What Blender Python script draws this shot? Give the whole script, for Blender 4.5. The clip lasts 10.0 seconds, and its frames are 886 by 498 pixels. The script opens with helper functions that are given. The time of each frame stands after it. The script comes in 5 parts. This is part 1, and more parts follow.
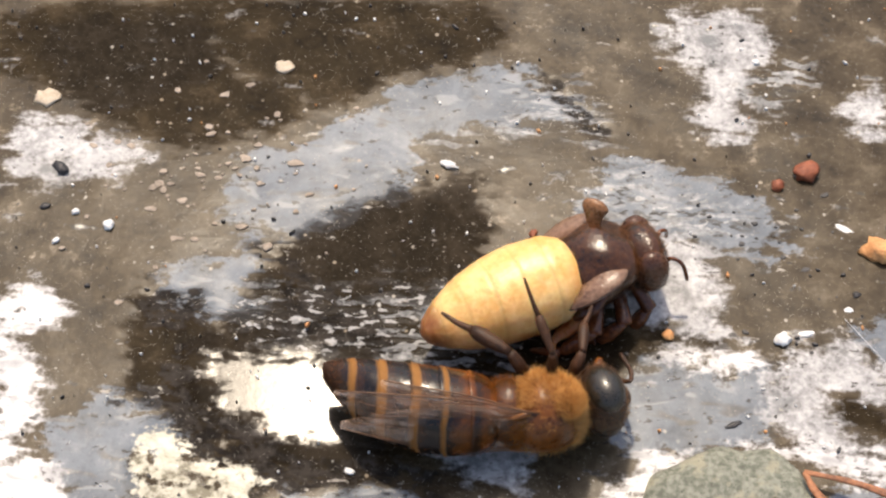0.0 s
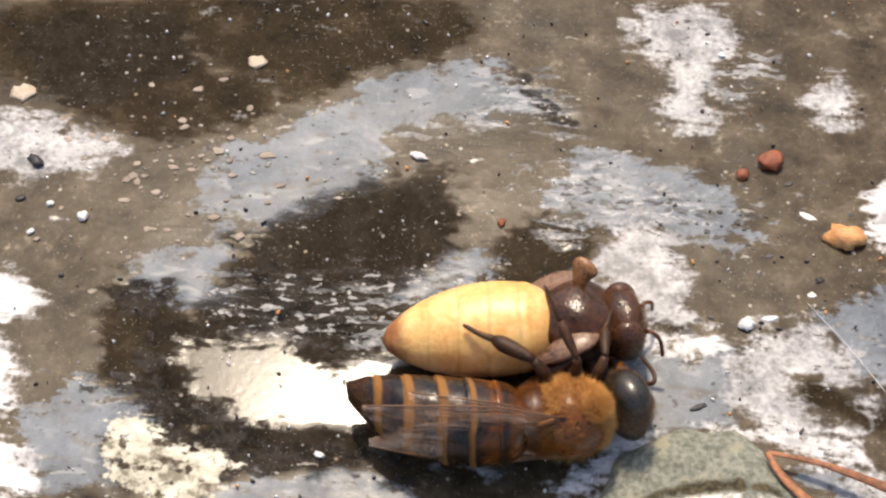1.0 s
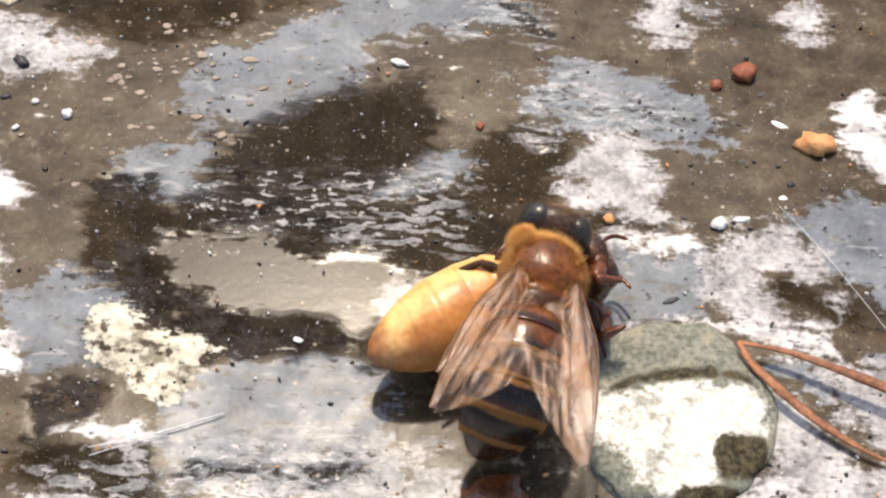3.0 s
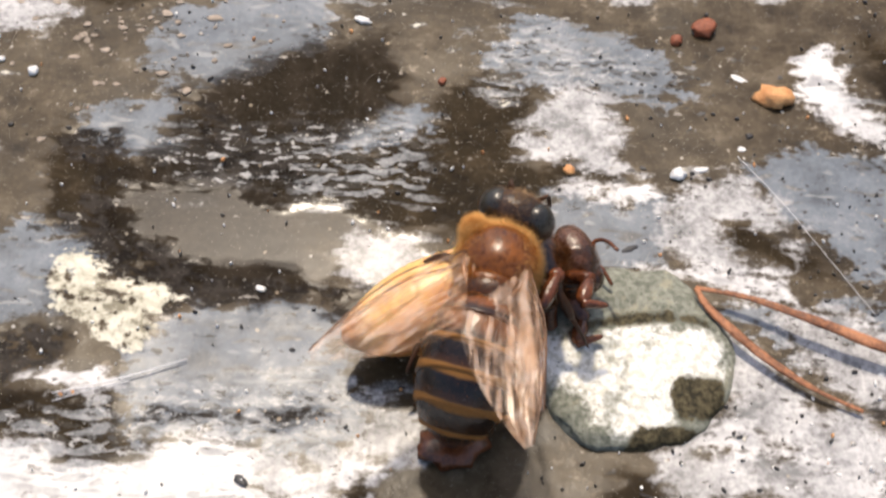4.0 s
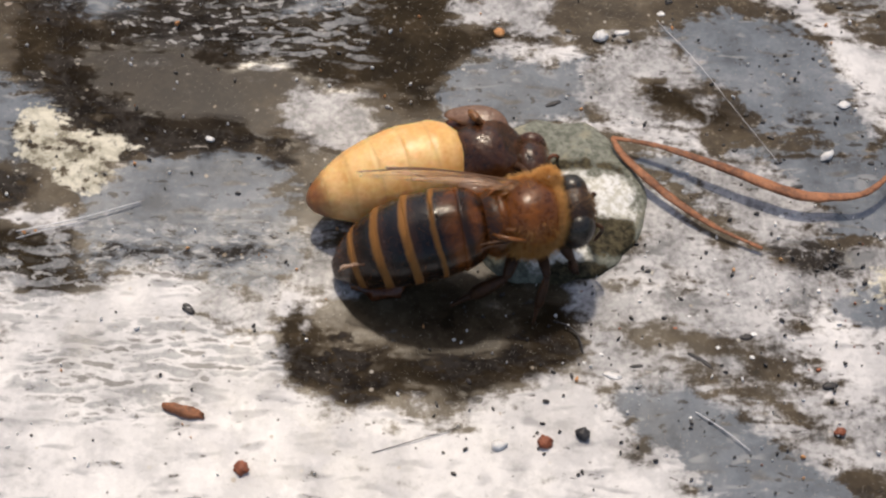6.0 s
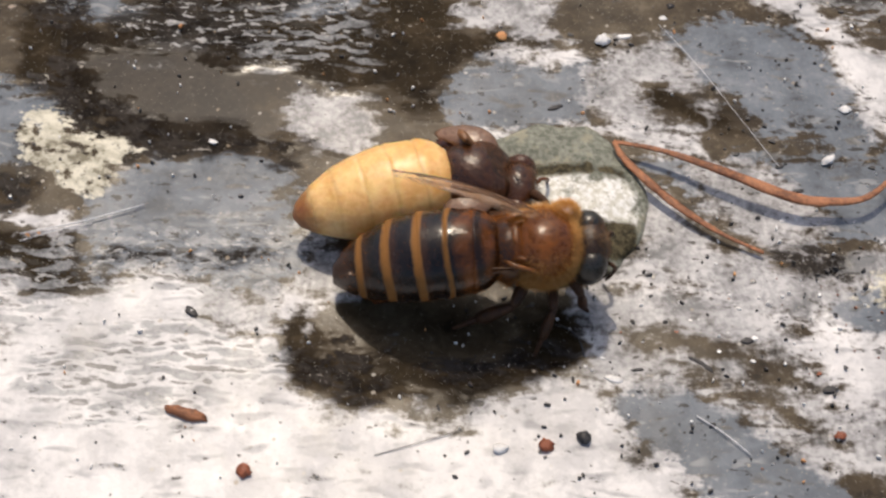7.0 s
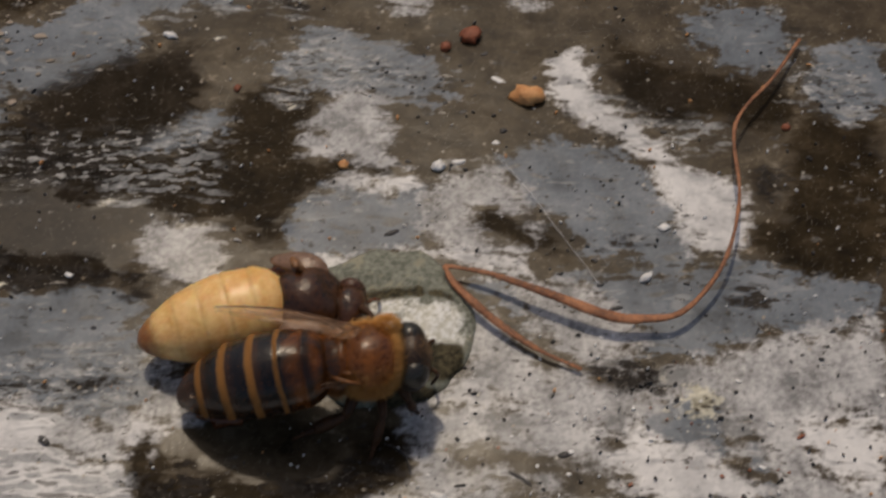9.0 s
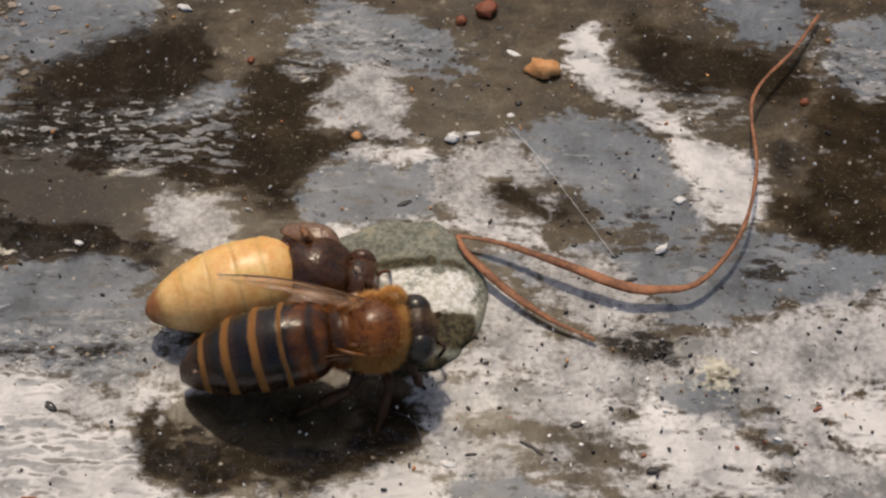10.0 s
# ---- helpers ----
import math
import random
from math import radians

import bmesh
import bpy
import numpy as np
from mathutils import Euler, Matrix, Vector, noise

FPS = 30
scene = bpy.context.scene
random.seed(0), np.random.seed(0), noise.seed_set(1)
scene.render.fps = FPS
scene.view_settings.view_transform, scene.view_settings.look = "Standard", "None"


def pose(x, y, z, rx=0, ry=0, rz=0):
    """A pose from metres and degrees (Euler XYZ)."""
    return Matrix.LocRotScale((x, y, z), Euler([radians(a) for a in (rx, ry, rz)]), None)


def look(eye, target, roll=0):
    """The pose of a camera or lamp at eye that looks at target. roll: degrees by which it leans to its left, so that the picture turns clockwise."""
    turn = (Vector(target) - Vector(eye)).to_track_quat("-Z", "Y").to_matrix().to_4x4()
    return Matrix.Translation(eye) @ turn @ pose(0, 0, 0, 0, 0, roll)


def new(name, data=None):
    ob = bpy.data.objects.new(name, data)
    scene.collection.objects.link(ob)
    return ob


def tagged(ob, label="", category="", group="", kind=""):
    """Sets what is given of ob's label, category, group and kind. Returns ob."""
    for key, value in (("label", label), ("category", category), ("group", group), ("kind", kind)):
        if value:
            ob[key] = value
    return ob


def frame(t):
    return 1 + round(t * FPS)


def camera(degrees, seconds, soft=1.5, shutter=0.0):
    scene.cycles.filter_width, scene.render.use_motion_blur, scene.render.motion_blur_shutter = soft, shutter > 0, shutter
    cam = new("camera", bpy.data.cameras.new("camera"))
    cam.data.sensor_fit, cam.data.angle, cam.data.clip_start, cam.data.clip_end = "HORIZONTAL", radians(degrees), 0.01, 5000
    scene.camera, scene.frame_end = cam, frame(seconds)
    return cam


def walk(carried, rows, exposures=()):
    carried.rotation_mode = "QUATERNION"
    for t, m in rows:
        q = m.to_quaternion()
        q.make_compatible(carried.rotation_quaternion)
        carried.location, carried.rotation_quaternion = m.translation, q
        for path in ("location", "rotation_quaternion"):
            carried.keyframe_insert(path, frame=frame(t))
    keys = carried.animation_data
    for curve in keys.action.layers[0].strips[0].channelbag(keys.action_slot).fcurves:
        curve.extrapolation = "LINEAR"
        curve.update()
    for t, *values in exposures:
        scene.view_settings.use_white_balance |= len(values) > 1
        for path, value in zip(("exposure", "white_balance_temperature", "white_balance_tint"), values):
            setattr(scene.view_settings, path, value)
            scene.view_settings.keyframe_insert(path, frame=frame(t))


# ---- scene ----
MM = 0.001

# ---- camera and its way: seconds, place in mm, tilt from straight down, turn, roll ----
cam = camera(29.0, 10.0, soft=2.4, shutter=0.3)
PATH = [
    (0, 2.407, -44.327, 63.047, 32.367, 3.546, -1.575),
    (0.5, 2.568, -44.926, 62.799, 32.742, 3.580, -1.846),
    (1, 3.572, -46.335, 62.944, 33.337, 3.146, -1.509),
    (1.5, 4.412, -48.336, 61.250, 33.741, 2.213, -0.705),
    (2, 2.095, -49.311, 63.351, 33.450, 1.410, -0.001),
    (2.2, 2.662, -50.219, 62.001, 33.697, 2.119, -0.375),
    (3.3, 3.789, -52.606, 60.737, 34.792, 0.950, 1.225),
    (3.5, 4.857, -53.238, 60.789, 35.057, 1.053, 0.791),
    (4, 4.722, -54.495, 59.879, 34.812, 0.787, 1.025),
    (4.5, 3.413, -59.107, 56.632, 34.434, -0.754, 3.487),
    (4.7, 4.751, -59.939, 55.604, 33.409, 0.361, 2.734),
    (5, 6.143, -60.229, 57.626, 32.502, -0.156, 2.783),
    (5.5, 8.664, -60.382, 61.100, 32.543, 1.456, 0.571),
    (5.7, 8.031, -60.853, 61.810, 32.860, 1.243, 0.615),
    (6.8, 8.878, -61.069, 63.123, 32.587, 1.391, 0.818),
    (7, 8.147, -60.923, 62.861, 32.737, 1.335, 0.735),
    (7.2, 7.702, -60.609, 63.258, 33.000, 1.611, 0.492),
    (7.5, 8.758, -60.647, 62.460, 32.978, 2.077, 0.069),
    (8, 10.686, -59.553, 62.596, 33.277, 2.298, -0.522),
    (8.5, 16.156, -58.770, 64.997, 33.243, 1.515, -0.393),
    (8.7, 16.980, -57.843, 70.235, 33.375, 1.394, -1.480),
    (9, 15.289, -59.832, 69.459, 33.697, 0.811, -0.355),
    (9.2, 14.276, -60.789, 69.143, 33.443, 1.484, -1.336),
    (9.5, 14.754, -60.583, 67.672, 33.657, 2.151, -1.351),
    (10, 15.807, -61.586, 67.208, 34.613, 2.182, -1.056),
]


def camera_pose(x, y, z, tilt, turn, roll):
    return Matrix.Translation((x * MM, y * MM, z * MM)) @ Matrix.Rotation(radians(turn), 4, "Z") @ Matrix.Rotation(radians(tilt), 4, "X") @ Matrix.Rotation(radians(roll), 4, "Z")


EXPOSURES = [(0.0, 0.52, 6720, 10), (0.5, 0.47, 6720, 10), (2.2, 0.5, 6720, 10), (3.5, 0.5, 6560, 10), (4.5, -0.05, 6560, 10), (5.0, -0.58, 6560, 10), (5.6, -0.36, 6560, 10), (7.0, -0.12, 6560, 10), (8.0, -0.08, 6560, 10), (8.3, -0.22, 6700, 10), (8.6, -0.55, 6880, 10), (9.0, -1.0, 6880, 10), (9.3, -0.6, 6880, 10), (10.0, -0.5, 6880, 10)]
walk(cam, [(t, camera_pose(*row)) for t, *row in PATH], EXPOSURES)

# ---- light ----
SUN_HEIGHT, SUN_SIDE = 63.5, -9.0
world = bpy.data.worlds.new("sky")
scene.world = world
world.use_nodes = True
sky = world.node_tree.nodes.new("ShaderNodeTexSky")
sky.sky_type, sky.sun_disc = "NISHITA", False
sky.dust_density, sky.ozone_density = 3.6, 0.4
sky.sun_elevation, sky.sun_rotation = radians(SUN_HEIGHT), radians(SUN_SIDE)
world.node_tree.links.new(sky.outputs["Color"], world.node_tree.nodes["Background"].inputs["Color"])
world.node_tree.nodes["Background"].inputs["Strength"].default_value = 0.15
sun = new("sun", bpy.data.lights.new("sun", "SUN"))
sun.data.energy, sun.data.angle, sun.data.color = 2.7, radians(3.0), (1.0, 0.87, 0.70)
to_sun = Vector((math.sin(radians(SUN_SIDE)) * math.cos(radians(SUN_HEIGHT)), math.cos(radians(SUN_SIDE)) * math.cos(radians(SUN_HEIGHT)), math.sin(radians(SUN_HEIGHT))))
sun.matrix_basis = look(to_sun * 2, (0, 0, 0))


# ---- materials ----
class Nodes:
    """Short-hand to wire up one node material."""

    def __init__(self, name):
        self.mat = bpy.data.materials.new(name)
        self.mat.use_nodes = True
        self.tree = self.mat.node_tree
        self.shader = self.tree.nodes["Principled BSDF"]
        coords = self.tree.nodes.new("ShaderNodeTexCoord")
        scaled = self.tree.nodes.new("ShaderNodeVectorMath")
        scaled.operation = "SCALE"
        scaled.inputs["Scale"].default_value = 1000.0
        self.wire(coords.outputs["Object"], scaled.inputs[0])
        self.place = scaled.outputs[0]

    def wire(self, a, b):
        self.tree.links.new(a, b)

    def put(self, socket, value):
        if isinstance(value, bpy.types.NodeSocket):
            self.wire(value, socket)
        elif isinstance(value, (tuple, list)) and len(value) == 3 and socket.type == "RGBA":
            socket.default_value = (*value, 1)
        else:
            socket.default_value = value

    def set(self, **values):
        for key, value in values.items():
            self.put(self.shader.inputs[key.replace("_", " ")], value)
        return self

    def stretched(self, x, y, z):
        node = self.tree.nodes.new("ShaderNodeVectorMath")
        node.operation = "MULTIPLY"
        self.wire(self.place, node.inputs[0])
        node.inputs[1].default_value = (x, y, z)
        return node.outputs[0]

    def noise(self, scale, detail=3.0, rough=0.55, at=None, distortion=0.0):
        node = self.tree.nodes.new("ShaderNodeTexNoise")
        self.wire(at or self.place, node.inputs["Vector"])
        for key, value in (("Scale", scale), ("Detail", detail), ("Roughness", rough), ("Distortion", distortion)):
            node.inputs[key].default_value = value
        return node.outputs[0]

    def cells(self, scale, at=None):
        node = self.tree.nodes.new("ShaderNodeTexVoronoi")
        self.wire(at or self.place, node.inputs["Vector"])
        node.inputs["Scale"].default_value = scale
        return node.outputs["Distance"], node.outputs["Color"]

    def attribute(self, name):
        node = self.tree.nodes.new("ShaderNodeAttribute")
        node.attribute_name = name
        return node.outputs["Fac"]

    def bands(self, scale, distortion):
        """Bands that run along x, bent by noise."""
        node = self.tree.nodes.new("ShaderNodeTexWave")
        node.bands_direction = "Y"
        self.wire(self.stretched(0.6, 1.0, 1.0), node.inputs["Vector"])
        for key, value in (("Scale", scale), ("Distortion", distortion), ("Detail", 2.0), ("Detail Scale", 1.1), ("Detail Roughness", 0.6)):
            node.inputs[key].default_value = value
        return node.outputs["Fac"]

    def math(self, kind, a, b=0.0, c=0.0):
        node = self.tree.nodes.new("ShaderNodeMath")
        node.operation = kind
        for socket, value in zip(node.inputs, (a, b, c)):
            self.put(socket, value)
        return node.outputs[0]

    def step(self, value, low, high, to_low=0.0, to_high=1.0):
        node = self.tree.nodes.new("ShaderNodeMapRange")
        node.interpolation_type = "SMOOTHSTEP"
        for key, v in (("Value", value), ("From Min", low), ("From Max", high), ("To Min", to_low), ("To Max", to_high)):
            self.put(node.inputs[key], v)
        return node.outputs[0]

    def mix(self, fac, a, b):
        node = self.tree.nodes.new("ShaderNodeMix")
        node.data_type = "RGBA"
        self.put(node.inputs["Factor"], fac)
        self.put(node.inputs[6], a)
        self.put(node.inputs[7], b)
        return node.outputs[2]

    def bump(self, height, distance, strength=1.0):
        node = self.tree.nodes.new("ShaderNodeBump")
        self.put(node.inputs["Height"], height)
        node.inputs["Distance"].default_value = distance
        node.inputs["Strength"].default_value = strength
        self.wire(node.outputs[0], self.shader.inputs["Normal"])
        return node.outputs[0]


def simple(name, dark, light, scale=2.0, roughness=0.5, relief=0.03, **more):
    """A material whose colour wanders between two tones, with fine relief."""
    n = Nodes(name)
    broad, fine = n.noise(scale * 0.5), n.noise(scale * 4)
    fac = n.step(n.math("ADD", n.math("MULTIPLY", broad, 0.6), n.math("MULTIPLY", fine, 0.4)), 0.3, 0.7)
    n.set(Base_Color=n.mix(fac, dark, light), Roughness=n.step(fine, 0.2, 0.8, roughness * 0.8, min(1, roughness * 1.2)), **more)
    n.bump(fine, relief * MM)
    return n.mat


def ground_material():
    n = Nodes("damp_weathered_stone")
    broad = n.noise(0.16, 3.0, 0.55)
    mid = n.noise(0.7, 5.0, 0.6, n.stretched(0.85, 1.15, 1.0), 0.3)
    fine = n.noise(3.4, 4.0, 0.6)
    mottle = n.noise(0.45, 6.0, 0.62)
    grit = n.noise(11.0, 2.0, 0.6)
    wave = n.noise(1.0, 1.5, 0.5, n.stretched(0.55, 1.5, 1.0), 0.5)
    flick = n.noise(1.0, 3.0, 0.6, n.stretched(1.3, 2.6, 1.0), 0.4)
    less = lambda v: n.math("SUBTRACT", v, 0.5)
    wob = n.math("ADD", n.math("MULTIPLY", less(mid), 2.2), n.math("MULTIPLY", less(fine), 1.3))
    wob = n.math("ADD", wob, n.math("ADD", n.math("MULTIPLY", less(wave), 2.2), n.math("MULTIPLY", less(flick), 1.3)))

    def layer(name, soft, shift=0.0):
        return n.step(n.math("ADD", n.attribute(name), wob), shift - soft, shift + soft)

    def tones(fac, *rows):
        """A colour ramp of evenly spaced tones."""
        out = rows[0]
        for k, tone in enumerate(rows[1:]):
            span = 1.0 / (len(rows) - 1)
            out = n.mix(n.step(fac, k * span, (k + 1) * span), out, tone)
        return out

    def blend(**shares):
        out = 0.0
        for key, share in shares.items():
            out = n.math("ADD", out, n.math("MULTIPLY", {"broad": broad, "mid": mid, "fine": fine, "mottle": mottle, "wave": wave, "flick": flick}[key], share))
        return n.step(out, 0.37, 0.63)

    soft = blend(broad=0.3, mottle=0.35, mid=0.2, fine=0.15)
    earth = blend(broad=0.2, mottle=0.35, mid=0.3, fine=0.15)
    grain = blend(mottle=0.6, fine=0.4)
    grain2 = blend(mid=0.6, fine=0.4)
    taupe = tones(earth, (0.016, 0.0105, 0.0057), (0.041, 0.0288, 0.0158), (0.064, 0.0465, 0.0268), (0.11, 0.086, 0.057))
    # beige crust in clots on the brown
    clot = n.math("MULTIPLY", n.step(n.noise(0.9, 5.0, 0.7), 0.56, 0.66), n.step(n.noise(0.13, 2.0), 0.5, 0.62))
    taupe = n.mix(n.math("MULTIPLY", clot, 0.7), taupe, tones(grain2, (0.16, 0.125, 0.085), (0.34, 0.28, 0.21)))
    color = n.mix(layer("umber", 0.5), taupe, tones(earth, (0.007, 0.004, 0.0018), (0.021, 0.0138, 0.0065), (0.046, 0.032, 0.0168)))
    slate = tones(soft, (0.076, 0.084, 0.096), (0.116, 0.131, 0.152), (0.15, 0.168, 0.193), (0.215, 0.228, 0.247))
    slate = n.mix(n.math("MULTIPLY", n.step(wave, 0.6, 0.72), 0.6), slate, tones(grain2, (0.085, 0.075, 0.06), (0.15, 0.13, 0.10)))
    slate = n.mix(n.math("MULTIPLY", n.step(wave, 0.4, 0.3), 0.5), slate, (0.32, 0.325, 0.325))
    slate = n.mix(n.math("MULTIPLY", n.step(flick, 0.62, 0.66), 0.9), slate, (0.032, 0.03, 0.028))
    color = n.mix(layer("slate", 0.25), color, slate)
    grey = tones(grain, (0.18, 0.177, 0.177), (0.29, 0.284, 0.285), (0.39, 0.382, 0.382), (0.52, 0.508, 0.502))
    grey = n.mix(n.math("MULTIPLY", n.step(mid, 0.56, 0.66), 0.6), grey, (0.46, 0.45, 0.45))
    grey = n.mix(n.math("MULTIPLY", n.step(mottle, 0.42, 0.34), 0.6), grey, (0.16, 0.165, 0.17))
    color = n.mix(layer("grey", 0.5), color, grey)
    pale = tones(soft, (0.38, 0.37, 0.372), (0.52, 0.508, 0.506), (0.64, 0.622, 0.612), (0.74, 0.718, 0.7))
    pale = n.mix(n.math("MULTIPLY", n.step(wave, 0.55, 0.7), 0.65), pale, tones(grain2, (0.24, 0.236, 0.245), (0.36, 0.355, 0.37)))
    pale = n.mix(n.math("MULTIPLY", n.step(flick, 0.68, 0.71), 0.8), pale, (0.12, 0.115, 0.11))
    color = n.mix(layer("pale", 0.45), color, pale)
    # highlights of a rippled water film, painted as grey strokes with dark troughs
    ripple = n.math("ADD", n.math("MULTIPLY", n.bands(0.42, 9.0), 0.26), n.math("ADD", n.math("MULTIPLY", wave, 1.0), n.math("MULTIPLY", less(flick), 0.6)))
    stroke = n.math("MULTIPLY", n.step(ripple, 0.64, 0.72), layer("wave", 0.6))
    color = n.mix(n.math("MULTIPLY", stroke, 0.72), color, tones(grain, (0.15, 0.152, 0.155), (0.25, 0.255, 0.262), (0.36, 0.36, 0.36)))
    trough = n.math("MULTIPLY", n.step(ripple, 0.53, 0.44), layer("wave", 0.6))
    color = n.mix(n.math("MULTIPLY", trough, 0.7), color, (0.045, 0.04, 0.034))
    # broad soft darkening laid over the stone's colour
    color = n.mix(n.math("MULTIPLY", layer("soft_dark", 0.6), 0.88), color, tones(grain, (0.018, 0.014, 0.01), (0.032, 0.025, 0.018)))
    color = n.mix(n.math("MULTIPLY", layer("dark", 0.35), n.math("MULTIPLY", n.step(fine, 0.3, 0.44), n.step(flick, 0.36, 0.48, 0.2, 1.0))), color, tones(grain2, (0.012, 0.01, 0.009), (0.04, 0.034, 0.029)))
    # black and white flecks among the painted ripples
    rippled = n.math("MULTIPLY", layer("wave", 0.5, 0.25), n.math("SUBTRACT", 1.0, n.math("MULTIPLY", layer("pale", 0.45), 0.75)))
    shred = n.noise(1.7, 3.0, 0.6, n.stretched(0.8, 1.7, 1.0), 0.3)
    color = n.mix(n.math("MULTIPLY", n.math("MULTIPLY", n.step(shred, 0.57, 0.62), rippled), 0.7), color, tones(grain2, (0.3, 0.3, 0.295), (0.5, 0.49, 0.475)))
    color = n.mix(n.math("MULTIPLY", n.math("MULTIPLY", n.step(shred, 0.42, 0.37), rippled), 0.85), color, (0.022, 0.019, 0.016))
    # broken dark and chalky seams where the grey film ends
    rim = n.math("ABSOLUTE", n.math("ADD", n.math("ADD", n.attribute("slate"), wob), 0.2))
    color = n.mix(n.math("MULTIPLY", n.step(rim, 0.3, 0.08), n.step(flick, 0.54, 0.6, 0.0, 0.8)), color, (0.03, 0.025, 0.02))
    color = n.mix(n.math("MULTIPLY", n.step(rim, 0.5, 0.2), n.step(n.noise(1.9, 4.0, 0.65, n.stretched(0.7, 1.5, 1.0)), 0.6, 0.66, 0.0, 0.7)), color, (0.38, 0.35, 0.31))
    crust = tones(grain2, (0.2, 0.18, 0.13), (0.48, 0.45, 0.36), (0.66, 0.62, 0.51))
    color = n.mix(n.math("MULTIPLY", layer("cream", 0.2), n.step(n.noise(1.6, 3.0), 0.36, 0.46)), color, crust)
    # beige and white mineral flecks, dark pits
    dist, tone = n.cells(1.5)
    split = n.tree.nodes.new("ShaderNodeSeparateColor")
    n.wire(tone, split.inputs[0])
    fleck = n.math("MULTIPLY", n.step(n.math("ADD", dist, n.math("MULTIPLY", fine, 0.3)), 0.31, 0.22), n.step(split.outputs[0], 0.76, 0.78))
    color = n.mix(n.math("MULTIPLY", fleck, 0.7), color, n.mix(split.outputs[1], (0.34, 0.27, 0.19), (0.55, 0.53, 0.48)))
    dist2, tone2 = n.cells(2.3)
    split2 = n.tree.nodes.new("ShaderNodeSeparateColor")
    n.wire(tone2, split2.inputs[0])
    pit = n.math("MULTIPLY", n.step(n.math("ADD", dist2, n.math("MULTIPLY", fine, 0.25)), 0.3, 0.22), n.step(split2.outputs[0], 0.9, 0.92))
    color = n.mix(n.math("MULTIPLY", pit, 0.8), color, (0.02, 0.018, 0.016))
    color = n.mix(n.math("MULTIPLY", n.step(grit, 0.67, 0.72), 0.75), color, (0.42, 0.385, 0.33))
    rough = n.step(mid, 0.35, 0.7, 0.28, 0.4)
    for name, value, blur in (("umber", 0.45, 0.3), ("soft_dark", 0.55, 0.5), ("dark", 0.6, 0.3), ("cream", 0.65, 0.2), ("film", 0.19, 0.5)):
        mask = layer(name, blur)
        rough = n.math("ADD", n.math("MULTIPLY", rough, n.math("SUBTRACT", 1.0, mask)), n.math("MULTIPLY", mask, value))
    matt = n.math("MULTIPLY", layer("umber", 0.6, -0.2), 0.65)
    gloss = n.math("MULTIPLY", n.math("SUBTRACT", 0.15, n.math("MULTIPLY", matt, 0.18)), n.math("SUBTRACT", 1.0, n.math("MULTIPLY", n.math("MAXIMUM", layer("dark", 0.4), layer("soft_dark", 0.5)), 0.7)))
    n.set(Base_Color=color, Roughness=rough, Specular_IOR_Level=n.math("ADD", gloss, n.math("MULTIPLY", mask, 0.21)))
    height = n.math("ADD", n.math("ADD", n.math("MULTIPLY", mottle, 0.6), n.math("MULTIPLY", wave, 0.25)), n.math("ADD", n.math("MULTIPLY", fine, 0.22), n.math("MULTIPLY", grit, 0.05)))
    n.bump(n.math("MULTIPLY", height, n.step(n.attribute("film"), -0.3, 0.3, 1.0, 0.25)), 0.035 * MM)
    return n.mat


M_GROUND = ground_material()
M_BROWN = simple("brown_chitin", (0.04, 0.013, 0.004), (0.24, 0.08, 0.014), 0.9, 0.24, 0.02, Specular_IOR_Level=0.5)
M_FUR = simple("golden_brown_hair", (0.15, 0.045, 0.006), (0.37, 0.13, 0.022), 0.7, 0.8, 0.0, Specular_IOR_Level=0.15)
M_FUR_PALE = simple("pale_hair", (0.4, 0.17, 0.04), (0.66, 0.38, 0.14), 1.0, 0.8, 0.0, Specular_IOR_Level=0.15)
M_THORAX = simple("amber_brown_chitin", (0.06, 0.017, 0.003), (0.24, 0.075, 0.01), 1.0, 0.3, 0.02, Specular_IOR_Level=0.45)
M_RIDGE = simple("orange_brown_ridge", (0.09, 0.028, 0.005), (0.28, 0.1, 0.02), 1.0, 0.35, 0.02)
M_WAIST = simple("dark_amber_chitin", (0.015, 0.006, 0.002), (0.1, 0.032, 0.006), 1.2, 0.35, 0.02)
M_HEAD = simple("black_brown_head", (0.012, 0.007, 0.004), (0.045, 0.02, 0.009), 1.5, 0.4, 0.03)
M_DARK_HAIR = simple("dark_brown_hair", (0.05, 0.022, 0.008), (0.17, 0.08, 0.032), 0.8, 0.8, 0.0)
M_PALE_FACE = simple("tan_face_hair", (0.16, 0.095, 0.045), (0.34, 0.22, 0.12), 1.0, 0.8, 0.0)
M_EYE = simple("dark_compound_eye", (0.008, 0.007, 0.005), (0.03, 0.025, 0.018), 3.0, 0.3, 0.01, Coat_Weight=0.15, Coat_Roughness=0.2)
M_DULL_EYE = simple("brown_wet_eye", (0.028, 0.011, 0.006), (0.11, 0.042, 0.017), 1.5, 0.28, 0.03)
M_LEG = simple("dark_brown_leg", (0.018, 0.008, 0.004), (0.075, 0.03, 0.011), 3.0, 0.5, Specular_IOR_Level=0.3)
M_VEIN = simple("wing_vein", (0.1, 0.045, 0.02), (0.17, 0.08, 0.035), 3.0, 0.4)
M_WETBROWN = simple("wet_dark_brown_skin", (0.012, 0.005, 0.002), (0.085, 0.031, 0.01), 0.9, 0.2, 0.05)
M_RED = simple("red_brown_skin", (0.035, 0.01, 0.004), (0.16, 0.048, 0.015), 1.5, 0.22, 0.03)
